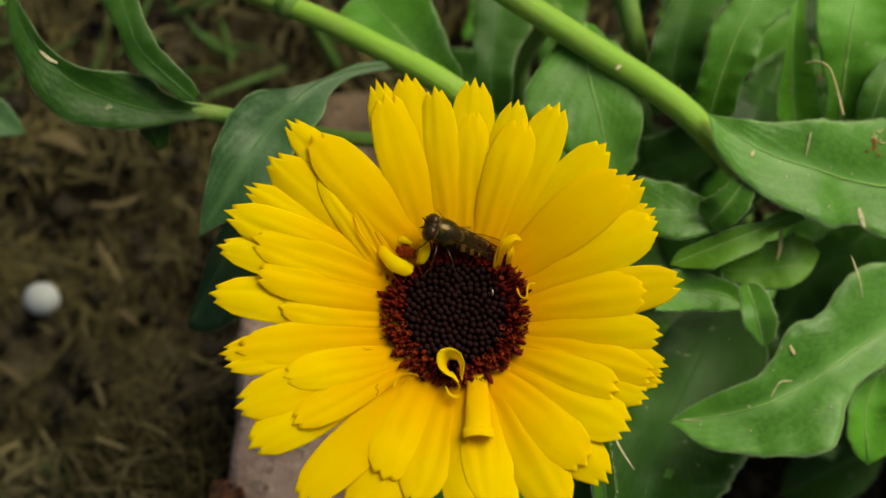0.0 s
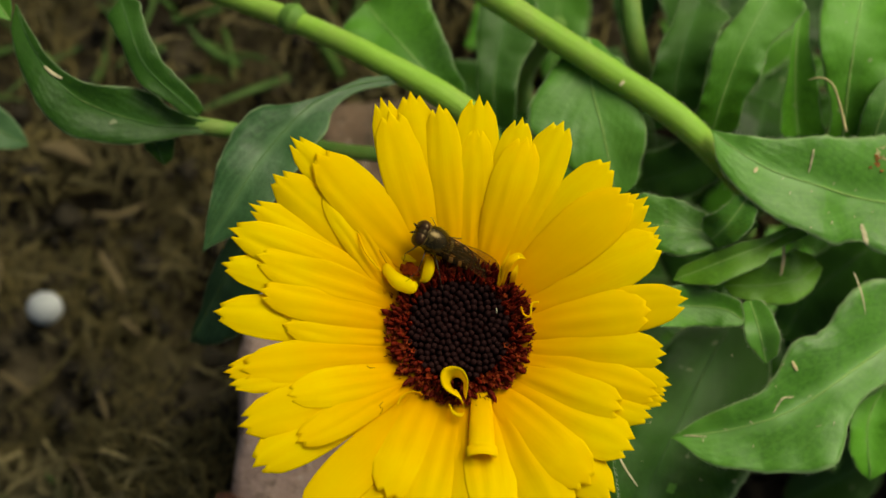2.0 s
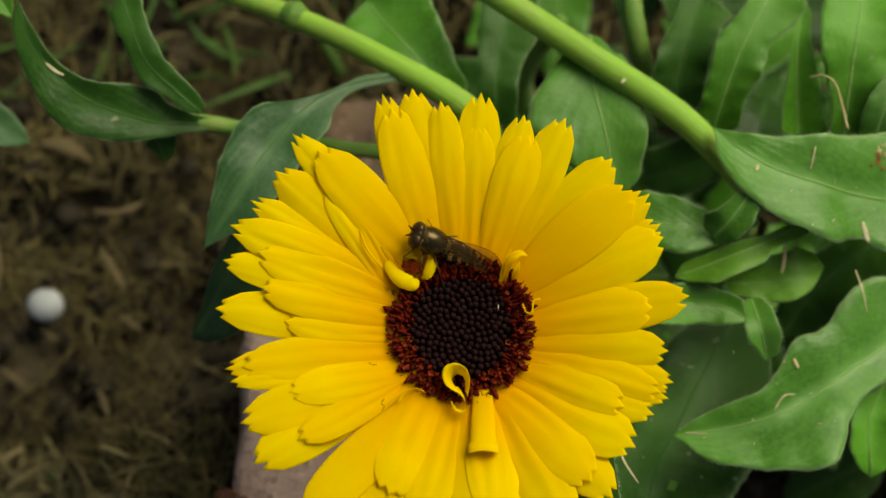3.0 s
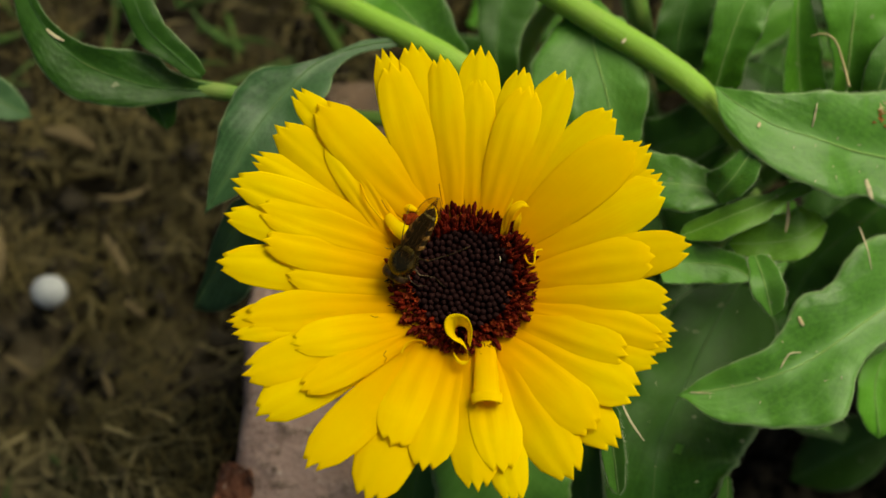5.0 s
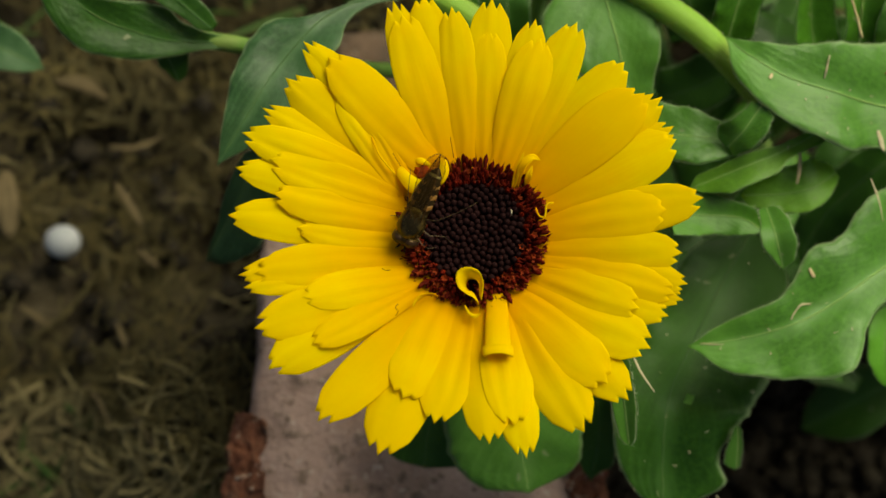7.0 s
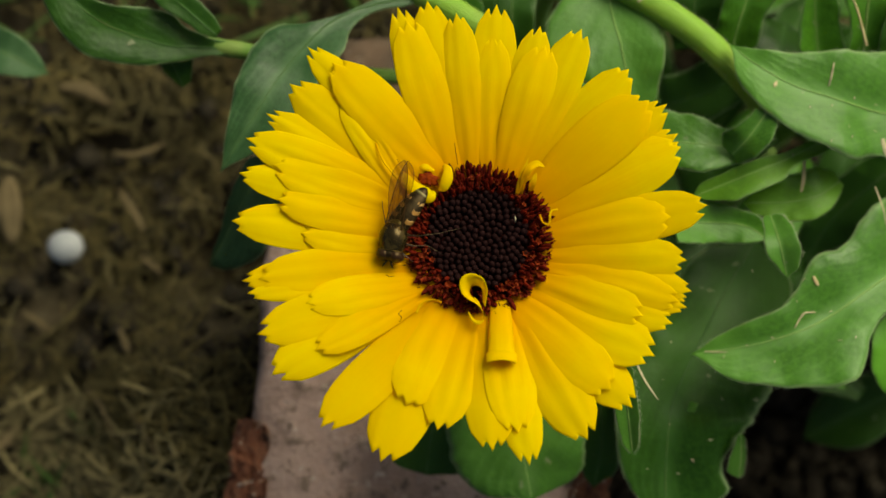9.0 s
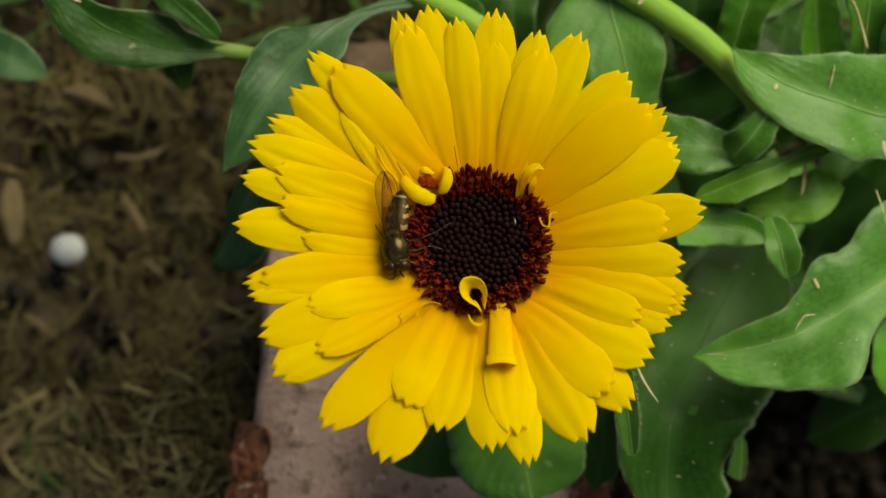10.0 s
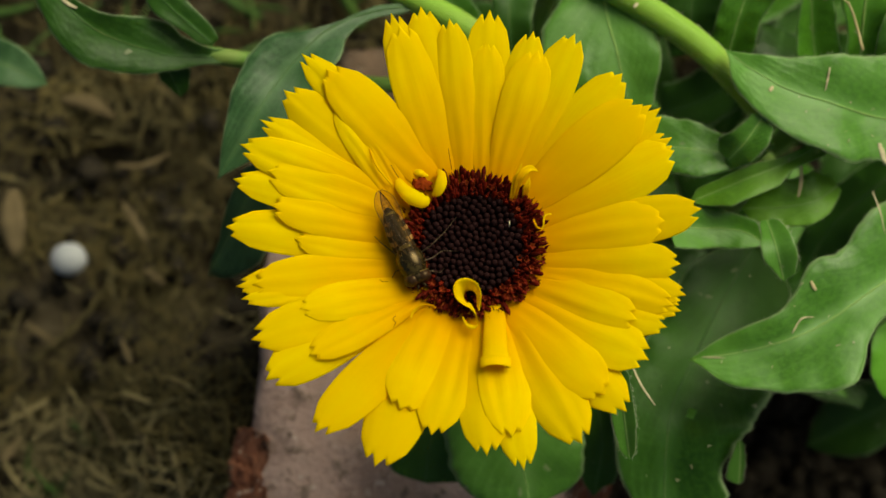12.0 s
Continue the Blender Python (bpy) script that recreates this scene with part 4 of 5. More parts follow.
fleck([(31.0, -9.3, 79.6), (32.4, -9.4, 79.7), (34.0, -9.5, 79.9)], 0.15, PALE_BIT, "thin pale fibre lying on a leaf")
fleck([(21.7, 37.4, 87.0), (22.6, 38.0, 87.1)], 0.6, DRY, "dry bit stuck to the stem")
fleck([(-55.6, 38.6, 84.9), (-54.4, 37.6, 84.9), (-53.2, 37.0, 84.8)], 0.45, PALE_BIT, "pale dry patch on a leaf")
fleck([(54.0, 12.6, 83.0), (54.8, 9.6, 83.4), (55.6, 7.0, 82.0)], 0.22, PALE_BIT, "thin pale dry stalk between leaves", "dry_stalk")
fleck([(20.9, -11.3, 86.0), (22.0, -14.0, 86.5), (23.8, -16.6, 86.0)], 0.28, PALE_BIT, "thin dry stalk below the flower", "dry_stalk")
fleck([(45.2, 18.0, 80.5), (45.0, 14.5, 80.5), (44.6, 12.5, 80.3)], 0.5, DRY, "thin dry stalk between leaves", "dry_stalk")


# ---- the flower head ----
BLOOM = (0.8, 0.7, 104.0)
# angle and reach of the tip, angle and reach of the foot, width
BACK = [
    (110.5, 30.2, 120.7, 9.0, 4.8),
    (103.4, 29.9, 113.7, 9.0, 5.7),
    (86.9, 28.7, 86.2, 9.0, 5.7),
    (75.2, 26.8, 73.2, 9.0, 4.7),
    (65.0, 28.2, 62.7, 9.0, 5.7),
    (49.4, 27.0, 48.6, 9.0, 6.1),
    (36.1, 27.3, 33.3, 9.0, 5.3),
    (28.1, 26.5, 23.4, 9.0, 5.3),
    (7.7, 26.9, 2.9, 9.0, 5.7),
    (-15.6, 25.5, -20.7, 9.0, 4.4),
    (-20.1, 25.5, -23.7, 9.0, 4.0),
    (-25.7, 24.6, -34.4, 9.0, 5.0),
    (-50.1, 26.9, -54.3, 9.0, 6.1),
    (-79.1, 27.9, -76.6, 9.0, 5.1),
    (-113.9, 29.6, -117.8, 9.0, 7.4),
    (-145.5, 30.1, -144.0, 9.0, 6.4),
    (-168.4, 29.2, -162.7, 9.0, 4.1),
    (-165.2, 28.9, -159.7, 9.0, 4.0),
    (177.3, 30.1, -179.1, 9.0, 5.6),
    (166.1, 30.2, 162.2, 9.0, 4.8),
    (150.8, 30.1, 149.0, 9.0, 4.3),
    (132.9, 31.5, 131.5, 9.0, 4.7),
    (137.0, 24.3, 138.5, 9.0, 5.0),
]
MIDDLE = [
    (109.8, 28.1, 115.6, 9.0, 6.3),
    (97.1, 27.6, 101.0, 9.0, 4.8),
    (87.3, 24.7, 87.0, 9.0, 4.9),
    (24.4, 25.9, 23.9, 9.0, 7.0),
    (-7.4, 24.2, -15.5, 8.3, 5.6),
    (-19.3, 24.4, -27.0, 8.5, 5.0),
    (-36.2, 24.7, -49.9, 9.0, 7.0),
    (-63.8, 27.2, -66.9, 9.0, 6.9),
    (-87.8, 25.8, -91.1, 9.0, 6.0),
    (-103.1, 24.0, -100.2, 9.0, 6.1),
    (-129.3, 29.9, -117.5, 9.0, 6.0),
    (-155.2, 29.3, -139.1, 9.0, 6.1),
    (-168.0, 27.3, -159.2, 9.0, 5.9),
    (-179.9, 21.8, -174.3, 8.7, 4.4),
    (158.1, 30.8, 152.6, 9.0, 5.3),
    (142.0, 29.8, 145.5, 9.0, 6.1),
]
FRONT = [
    (72.3, 24.5, 71.9, 9.0, 5.7),
    (39.5, 25.8, 41.1, 8.9, 7.2),
    (5.5, 22.3, 3.9, 8.4, 6.5),
    (-27.6, 21.1, -38.0, 8.6, 5.8),
    (-51.7, 23.8, -64.5, 9.0, 6.8),
    (-80.6, 24.0, -78.7, 9.0, 6.1),
    (-114.0, 22.4, -115.8, 9.0, 7.0),
    (-144.5, 24.3, -137.5, 9.0, 4.6),
    (-157.9, 22.7, -142.1, 9.0, 4.8),
    (170.9, 25.0, 172.8, 9.0, 5.1),
    (162.0, 26.5, 158.0, 9.0, 5.9),
    (131.3, 27.8, 123.8, 9.0, 6.5),
    (137.0, 23.5, 151.5, 11.4, 3.2),
    (132.5, 22.6, 144.0, 11.0, 2.4),
]


def hollow(r, level):
    """Height of the shallow cup that the petals form, layer on layer, at the distance r from its middle."""
    u = min(1.0, max(0.0, (r - 7.8) / 20.7))
    return -0.2 + 4.0 * (1 - (1 - u) ** 1.2) + 0.4 * math.sin(math.pi * u) + level * (0.10 + 0.20 * min(1.0, 2 * u))


def petal(flower, row, level, seed):
    """A strap-shaped ray petal with three teeth, grooved along its length."""
    tip_a, tip_r, foot_a, foot_r, width = row
    rng = random.Random(seed)
    tip = Vector((math.cos(radians(tip_a)) * tip_r, math.sin(radians(tip_a)) * tip_r, 0))
    foot = Vector((math.cos(radians(foot_a)) * foot_r, math.sin(radians(foot_a)) * foot_r, 0))
    foot = foot - (tip - foot).normalized() * 1.2
    axis = tip - foot
    length = axis.length
    way = axis / length
    side = Vector((-way.y, way.x, 0))
    raised = rng.uniform(-0.06, 0.06)
    lean, cup = rng.uniform(-0.08, 0.08), rng.uniform(0.07, 0.14)
    crease, crease_at = rng.choice((0.0, 0.0, 0.10, -0.14)), rng.uniform(-0.4, 0.4)
    nu, nv = 30, 12
    depth = [0.050 * min(1.0, (width / 4.2) ** 3) * rng.uniform(0.7, 1.4) for _ in range(4)]
    rows, uvs = [], []
    for i in range(nu + 1):
        row = []
        for j in range(-nv, nv + 1):
            v = j / nv
            # teeth: the blade ends in three points, the outer ones set back a little
            saw = abs(((v * 1.5 + 1.5) % 1.0) - 0.5) * 2
            end = 1 - depth[min(3, int((v + 1) * 2))] * (saw ** 1.1) - 0.075 * abs(v) ** 2.2
            u = i / nu * end
            if u < 0.62:
                h = 0.52 + 0.48 * math.sin(math.pi / 2 * u / 0.62) ** 1.15
            else:
                h = 1 - 0.55 * ((u - 0.62) / 0.38) ** 2.2
            h *= width / 2
            p = foot + way * (length * u) + side * (v * h)
            z = hollow(p.xy.length, level) + raised - 3.6 * max(0, u - 0.72) ** 2
            z += -cup * h * v * v * 1.6 + 0.062 * math.cos(v * math.pi * 3) * math.sin(math.pi * min(1, u * 1.05)) * (1 - 0.7 * u) + lean * v * h
            z += 0.11 * noise.noise(Vector((u * 4, v * 2, seed))) + crease * max(0.0, 1 - abs(v - crease_at) / 0.28) * math.sin(math.pi * min(1, u))
            p.z += z
            row.append(((p - foot) * MM, Vector((0, 0, 1))))
            uvs.append((u, 0.5 + 0.5 * v))
        rows.append(row)
    verts, faces = sheet(rows, 0.08 * MM)
    return link("petal", verts, faces, PETAL, flower, uvs + uvs, at=foot * MM)


def disc_floret_mesh(seed):
    bm = ellipsoid(0.47 * MM, 0.47 * MM, 0.75 * MM, 8, 6)
    for v in bm.verts:
        v.co *= 1 + 0.06 * noise.noise(v.co / MM * 3 + Vector((seed, 0, 0)))
    data = bpy.data.meshes.new("disc_floret")
    bm.to_mesh(data)
    bm.free()
    data.materials.append(FLORET)
    for p in data.polygons:
        p.use_smooth = True
    return data


def open_floret_mesh(seed):
    """A small tube that flares into five pointed lobes."""
    rng = random.Random(seed)
    verts, faces = [], []
    for z, r in ((-1.2, 0.28), (0.2, 0.30), (0.75, 0.42)):
        for j in range(10):
            a = 2 * math.pi * j / 10
            verts.append(Vector((math.cos(a) * r, math.sin(a) * r, z)) * MM)
    for j in range(10):
        a = 2 * math.pi * j / 10
        r, z = (0.66 * rng.uniform(0.8, 1.15), 0.98) if j % 2 == 0 else (0.42, 0.72)
        verts.append(Vector((math.cos(a) * r, math.sin(a) * r, z)) * MM)
    verts.append(Vector((0, 0, 0.35)) * MM)
    for k in range(3):
        for j in range(10):
            a, b = k * 10 + j, k * 10 + (j + 1) % 10
            faces.append((a, b, b + 10, a + 10))
    for j in range(10):
        faces.append((30 + (j + 1) % 10, 30 + j, 40))
    data = bpy.data.meshes.new("open_floret")
    data.from_pydata([tuple(v) for v in verts], [], faces)
    data.materials.append(RAY_RED)
    for p in data.polygons:
        p.use_smooth = False
    return data


def bud_mesh(seed):
    """A closed, pointed outer floret."""
    v, f, _ = tube([Vector((0, 0, z)) * MM for z in (-1.0, 0.0, 0.7, 1.25, 1.6)], [r * MM for r in (0.22, 0.34, 0.40, 0.24, 0.03)], 6)
    data = bpy.data.meshes.new("closed_floret")
    data.from_pydata([tuple(p) for p in v], [], f)
    data.materials.append(RAY_DARK)
    for p in data.polygons:
        p.use_smooth = True
    return data


def shared(name, data, parent, m):
    ob = new(name, data)
    ob.parent = parent
    ob.matrix_basis = m
    return ob


def scroll(flower, name, centre, radius, start, stop, width, lean, rise=0.0, thick=0.16):
    """A curled strap: an upright ribbon on an arc, leaning outwards."""
    n, m = 28, 6
    path = []
    for i in range(n + 1):
        t = i / n
        a = radians(start + (stop - start) * t)
        out = Vector((math.cos(a), math.sin(a), 0))
        path.append((Vector(centre) + out * radius + Vector((0, 0, rise * t)), out, width * (0.45 + 0.55 * math.sin(math.pi * min(0.92, 0.12 + 0.8 * t)))))
    rows = []
    for p, out, w in path:
        row = []
        for j in range(m + 1):
            s = j / m
            bulge = 0.25 * w * math.sin(math.pi * s)
            row.append(((p + Vector((0, 0, 1)) * (s * w * math.cos(lean)) + out * (s * w * math.sin(lean) + bulge)) * MM, out))
        rows.append(row)
    verts, faces = sheet(rows, thick * MM)
    uvs = [(i / len(path), j / m) for i in range(len(path)) for j in range(m + 1)]
    return link(name, verts, faces, PETAL, flower, uvs + uvs)


def lip(flower, points, radii):
    """The rolled rim of a curled petal: a soft, blunt-ended roll along a path."""
    path = smooth_path(points, 6)
    r = []
    for i in range(len(path)):
        f = i / (len(path) - 1) * (len(radii) - 1)
        k = min(int(f), len(radii) - 2)
        w = radii[k] + (radii[k + 1] - radii[k]) * (0.5 - 0.5 * math.cos(math.pi * (f - k)))
        r.append(w * (1 + 0.05 * noise.noise(Vector((i * 0.5, radii[1] * 9, 3)))) * MM)
    v, f, u = tube([p * MM for p in path], r, 14, True, 0.8)
    return link("curled_petal", v, f, PETAL, flower, [(0.5 + 0.4 * a, b) for a, b in u])


def lick(flower, points, width):
    """A short narrow inner petal along a path, pointed at its end."""
    path = smooth_path(points, 7)
    rows = []
    for i, p in enumerate(path):
        u = i / (len(path) - 1)
        way = (path[min(i + 1, len(path) - 1)] - path[max(i - 1, 0)]).normalized()
        side = way.cross(Vector((0, 0, 1))).normalized()
        up = side.cross(way)
        h = width / 2 * (0.55 + 0.45 * math.sin(math.pi * u)) * (1 - u ** 5 * 0.95)
        rows.append([((p + side * (k * h) + up * (0.35 * h * abs(k))) * MM, up) for k in (-1, -0.5, 0, 0.5, 1)])
    verts, faces = sheet(rows, 0.12 * MM)
    uvs = [(i / len(path), j / 4) for i in range(len(path)) for j in range(5)]
    return link("inner_petal", verts, faces, PETAL, flower, uvs + uvs)


def funnel(flower, rim, throat, close):
    """A petal coiled into a small funnel: a thin wall from its rim down towards the throat, running out in a strap."""
    path = smooth_path(rim, 7)
    rows, m = [], 8
    for i, p in enumerate(path):
        u = i / (len(path) - 1)
        near = close * (0.55 + 0.45 * math.sin(math.pi * min(1.0, u / 0.75))) if u < 0.75 else close * 0.55 * (1 - (u - 0.75) / 0.25) + 0.12
        inner = p.lerp(Vector(throat), near)
        inner.z = p.z - (p.z - throat[2]) * (0.5 + 0.5 * near)
        out = (p - Vector(throat)).normalized()
        row = []
        for j in range(m + 1):
            q = j / m
            c = p.lerp(inner, q)
            c.z = p.z + (inner.z - p.z) * q ** 1.6 - 0.18 * max(0.0, 0.25 - q) / 0.25
            c += out * 0.14 * max(0.0, 0.25 - q) / 0.25
            row.append((c * MM, out))
        rows.append(row)
    verts, faces = sheet(rows, 0.09 * MM)
    uvs = [(0.6 + 0.3 * i / len(path), j / m) for i in range(len(path)) for j in range(m + 1)]
    return link("curled_petal", verts, faces, PETAL, flower, uvs + uvs, label="petal coiled into a small funnel")


def rolled_petal(flower, foot, tip, radius):
    """A petal rolled into an open tube that lies on its neighbours, its tip folded back as a lip."""
    foot, tip = Vector(foot), Vector(tip)
    axis = tip - foot
    way = axis.normalized()
    side = Vector((-axis.y, axis.x, 0)).normalized()
    m = 18
    course = [(axis.length * k / 16, 0.72 + 0.28 * (k / 16) ** 0.8) for k in range(17)]
    course += [(axis.length + 0.10, 1.03), (axis.length + 0.12, 1.07), (axis.length - 0.05, 1.11), (axis.length - 0.5, 1.13), (axis.length - 1.2, 1.11)]
    rows = []
    for k, (d, r) in enumerate(course):
        row = []
        for j in range(m + 1):
            a = radians(-35 + 250 * j / m)
            back = -0.6 * math.cos(a) ** 2 if k > 16 else 0.0
            o = side * math.cos(a) + Vector((0, 0, 0.5)) * math.sin(a)
            row.append(((foot + way * (d - back * 0.5) + o * radius * r * (1 + 0.04 * noise.noise(Vector((k * 0.3, j * 0.4, 5)))) + Vector((0, 0, 0.3))) * MM, o))
        rows.append(row)
    verts, faces = sheet(rows, 0.10 * MM)
    n = len(course)
    uvs = [(0.25 + 0.7 * i / n, j / m) for i in range(n) for j in range(m + 1)]
    return link("rolled_petal", verts, faces, PETAL, flower, uvs + uvs, label="yellow petal rolled into a tube")


def settle(flower, p):
    """The place on the topmost petal below p (mm, in the flower's space)."""
    best = None
    for ob in flower.children:
        if ob.name.startswith("petal"):
            hit, at, _, _ = ob.ray_cast(p * MM + Vector((0, 0, 0.01)) - ob.location, Vector((0, 0, -1)), distance=0.03)
            if hit:
                z = (at + ob.location).z / MM
                best = z if best is None else max(best, z)
    return p if best is None else Vector((p.x, p.y, best + 0.04))


def bloom():
    flower = tagged(new("marigold_flower"), "open yellow pot marigold flower with a dark disc", "flower")
    flower.location = mm(*BLOOM)
    for level, rows in enumerate((BACK, MIDDLE, FRONT)):
        for i, row in enumerate(rows):
            petal(flower, row, level + 0.22 * math.sin(i * 2.4), 1000 * level + i)
    # receptacle, green cup and stalk below
    bm = ellipsoid(8.6 * MM, 8.6 * MM, 1.6 * MM, 32, 12)
    bmesh.ops.translate(bm, verts=bm.verts, vec=mm(-0.7, 0, -1.9))
    part("receptacle", bm, MAROON, flower, "dark domed flower base")
    for i in range(26):
        a = 2 * math.pi * i / 26
        out, side = Vector((math.cos(a), math.sin(a), 0)), Vector((-math.sin(a), math.cos(a), 0))
        rows = []
        for k in range(7):
            u = k / 6
            c = out * (3 + 6.2 * u) + Vector((0, 0, -6.6 + 2.2 * u))
            rows.append([((c + side * (s * 1.3 * (1 - 0.9 * u ** 2))) * MM, Vector((0, 0, 1))) for s in (-1, 0, 1)])
        v, f = sheet(rows, 0.3 * MM)
        link("bract", v, f, STEM_DARK, flower)
    heart = Vector((-0.7, 0.0, 0.0))
    path = [mm(0, 0, -4), mm(0.5, 4, -22), mm(2, 14, -50), mm(6, 22, -92)]
    v, f, u = tube(smooth_path(path, 6), [1.9 * MM] * 19, 12)
    link("stalk", v, f, STEM, flower, u)
    # dark disc florets on a spiral
    meshes = [disc_floret_mesh(i) for i in range(4)]
    golden = math.pi * (3 - math.sqrt(5))
    rng = random.Random(6)
    for i in range(205):
        r, a = 6.15 * math.sqrt((i + 0.5) / 205) + rng.uniform(-0.08, 0.08), i * golden + rng.uniform(-0.03, 0.03)
        z = 0.35 - 0.35 * (1 - (r / 6.15) ** 2) + rng.uniform(-0.06, 0.06)
        m = Matrix.Translation((heart + Vector((math.cos(a) * r, math.sin(a) * r, z))) * MM) @ Matrix.Rotation(0.16 * r / 6.3, 4, Vector((-math.sin(a), math.cos(a), 0)))
        m = m @ Matrix.Scale(rng.uniform(0.82, 1.06), 4)
        shared("disc_floret", meshes[i % 4], flower, m)
    # ring of open and closed red-brown florets
    stars, buds = [open_floret_mesh(i) for i in range(5)], [bud_mesh(i) for i in range(2)]
    for ring, (r0, count) in enumerate(((6.35, 56), (6.85, 66), (7.4, 74), (7.95, 80), (8.4, 72))):
        for i in range(count):
            a = 2 * math.pi * (i + 0.5 * (ring % 2)) / count + rng.uniform(-0.05, 0.05)
            r = r0 + rng.uniform(-0.45, 0.45)
            if math.hypot(math.cos(a) * r + 5.3, math.sin(a) * r - 7.0) < 1.9 or math.hypot(math.cos(a) * r - -0.28, math.sin(a) * r + 6.82) < 0.6:
                continue
            north = 0.5 + 0.5 * math.sin(a)
            z = 0.45 + 0.05 * ring + rng.uniform(-0.15, 0.35)
            tilt = 0.12 + 0.17 * ring + rng.uniform(-0.35, 0.35)
            m = Matrix.Translation((heart + Vector((math.cos(a) * r, math.sin(a) * r, z))) * MM) @ Matrix.Rotation(tilt, 4, Vector((-math.sin(a), math.cos(a), 0)))
            m = m @ Matrix.Rotation(rng.uniform(0, 6), 4, "Z") @ Matrix.Scale(rng.uniform(0.5, 0.85), 4)
            if rng.random() < 0.68 + 0.24 * north:
                shared("closed_floret", buds[i % 2], flower, m @ Matrix.Diagonal((1.0, 1.0, rng.uniform(0.75, 1.15), 1)))
            else:
                shared("open_floret", stars[i % 5], flower, m)
    # short maroon spikes between the ring florets
    verts, faces = [], []
    for i in range(700):
        a, r = rng.uniform(0, 2 * math.pi), rng.uniform(6.1, 8.9)
        p = heart + Vector((math.cos(a) * r, math.sin(a) * r, rng.uniform(0.3, 0.9)))
        if (p - Vector((-5.9, 7.0, 0.6))).length < 1.9 or (p - Vector((-1.0, -6.8, 0.6))).length < 0.5:
            continue
        q = p + Vector((math.cos(a) * 0.5 + rng.uniform(-0.4, 0.4), math.sin(a) * 0.5 + rng.uniform(-0.4, 0.4), rng.uniform(0.5, 1.1)))
        w, k, turn = rng.uniform(0.13, 0.24), len(verts), rng.uniform(0, 2)
        verts += [(p + Vector((math.cos(turn + b) * w, math.sin(turn + b) * w, -0.5))) * MM for b in (0.0, 2.1, 4.2)] + [q * MM]
        faces += [(k, k + 1, k + 3), (k + 1, k + 2, k + 3), (k + 2, k, k + 3)]
    link("floret_fringe", verts, faces, SPIKE, flower)["kind"] = "stuff"
    # curled inner petals
    lip(flower, [(-9.84, 8.39, 0.80), (-9.24, 6.78, 1.60), (-8.00, 5.50, 2.00), (-6.64, 4.99, 1.80), (-5.97, 5.40, 1.30)], (0.25, 0.75, 1.0, 0.95, 0.4))
    lip(flower, [(-4.76, 8.82, 1.40), (-4.34, 8.16, 1.80), (-4.41, 7.06, 2.00), (-4.81, 6.12, 1.80), (-5.35, 5.84, 1.20)], (0.3, 0.55, 0.72, 0.62, 0.25))
    lip(flower, [(-8.05, 8.65, 0.90), (-7.08, 8.62, 1.30), (-5.99, 8.16, 1.20)], (0.2, 0.45, 0.2))
    bm = ellipsoid(1.3 * MM, 0.8 * MM, 0.3 * MM, 28, 16)
    for v in bm.verts:
        v.co *= 1 + 0.55 * noise.noise(v.co / MM * 2.3)
    bmesh.ops.rotate(bm, verts=bm.verts, matrix=Matrix.Rotation(-0.35, 3, "Z"))
    bmesh.ops.translate(bm, verts=bm.verts, vec=mm(-6.76, 7.33, 0.9))
    part("throat", bm, RED, flower, "red inside of a curled petal")
    funnel(flower, [(0.1, -8.6, 2.4), (0.28, -7.7, 2.6), (0.35, -6.52, 3.0), (-0.18, -5.35, 3.3), (-1.35, -4.89, 3.5), (-2.46, -5.21, 3.6), (-2.84, -6.16, 3.6), (-2.55, -7.21, 3.4), (-1.73, -7.91, 3.2), (-0.79, -8.42, 3.0), (-0.2, -9.2, 3.0), (0.04, -10.56, 2.9)], (-0.6, -6.5, 0.8), 0.62)
    lip(flower, [(-1.8, -9.2, 1.9), (-1.31, -10.2, 2.2), (-0.58, -10.5, 2.2), (0.0, -10.2, 2.0)], (0.1, 0.2, 0.26, 0.1))
    rolled_petal(flower, (1.99, -7.55, 0.10), (2.04, -15.12, 2.90), 1.62)
    lick(flower, [(4.0, 5.2, 1.0), (4.5, 7.0, 2.6), (5.3, 9.2, 3.6)], 0.7)
    lick(flower, [(4.4, 5.4, 1.0), (5.0, 7.4, 3.2), (6.2, 8.5, 3.6), (7.3, 8.3, 3.0)], 1.0)
    lick(flower, [(5.6, 5.6, 1.0), (5.9, 6.6, 2.2), (6.3, 7.7, 2.6)], 0.8)
    scroll(flower, "curled_petal", (-6.0, -9.9, 1.7), 2.0, 60, 165, 0.45, 0.5, 0.2, thick=0.1)
    for pts in ([(-13.07, 11.54, 2.50), (-12.77, 10.48, 2.80), (-12.07, 8.94, 2.80), (-11.12, 7.76, 2.50), (-10.31, 6.96, 1.80)], [(6.7, 2.6, 2.2), (7.1, 1.6, 2.4), (7.8, 1.5, 2.5), (8.0, 2.9, 2.6), (8.8, 3.2, 2.4)]):
        v, f, u = tube([p * MM for p in smooth_path(pts, 5)], [0.12 * MM] * (5 * (len(pts) - 1) + 1), 6)
        link("thread_petal", v, f, PETAL, flower, u, label="thread-like pale yellow petal")
    bpy.context.view_layer.update()
    v, f, u = tube([mm(3.83, 1.94, 0.9), mm(3.83, 2.24, 1.3), mm(3.78, 2.59, 1.4)], [0.07 * MM, 0.10 * MM, 0.05 * MM], 6)
    link("pollen_thread", v, f, PALE_BIT, flower, u, label="tiny pale pollen thread on the disc")
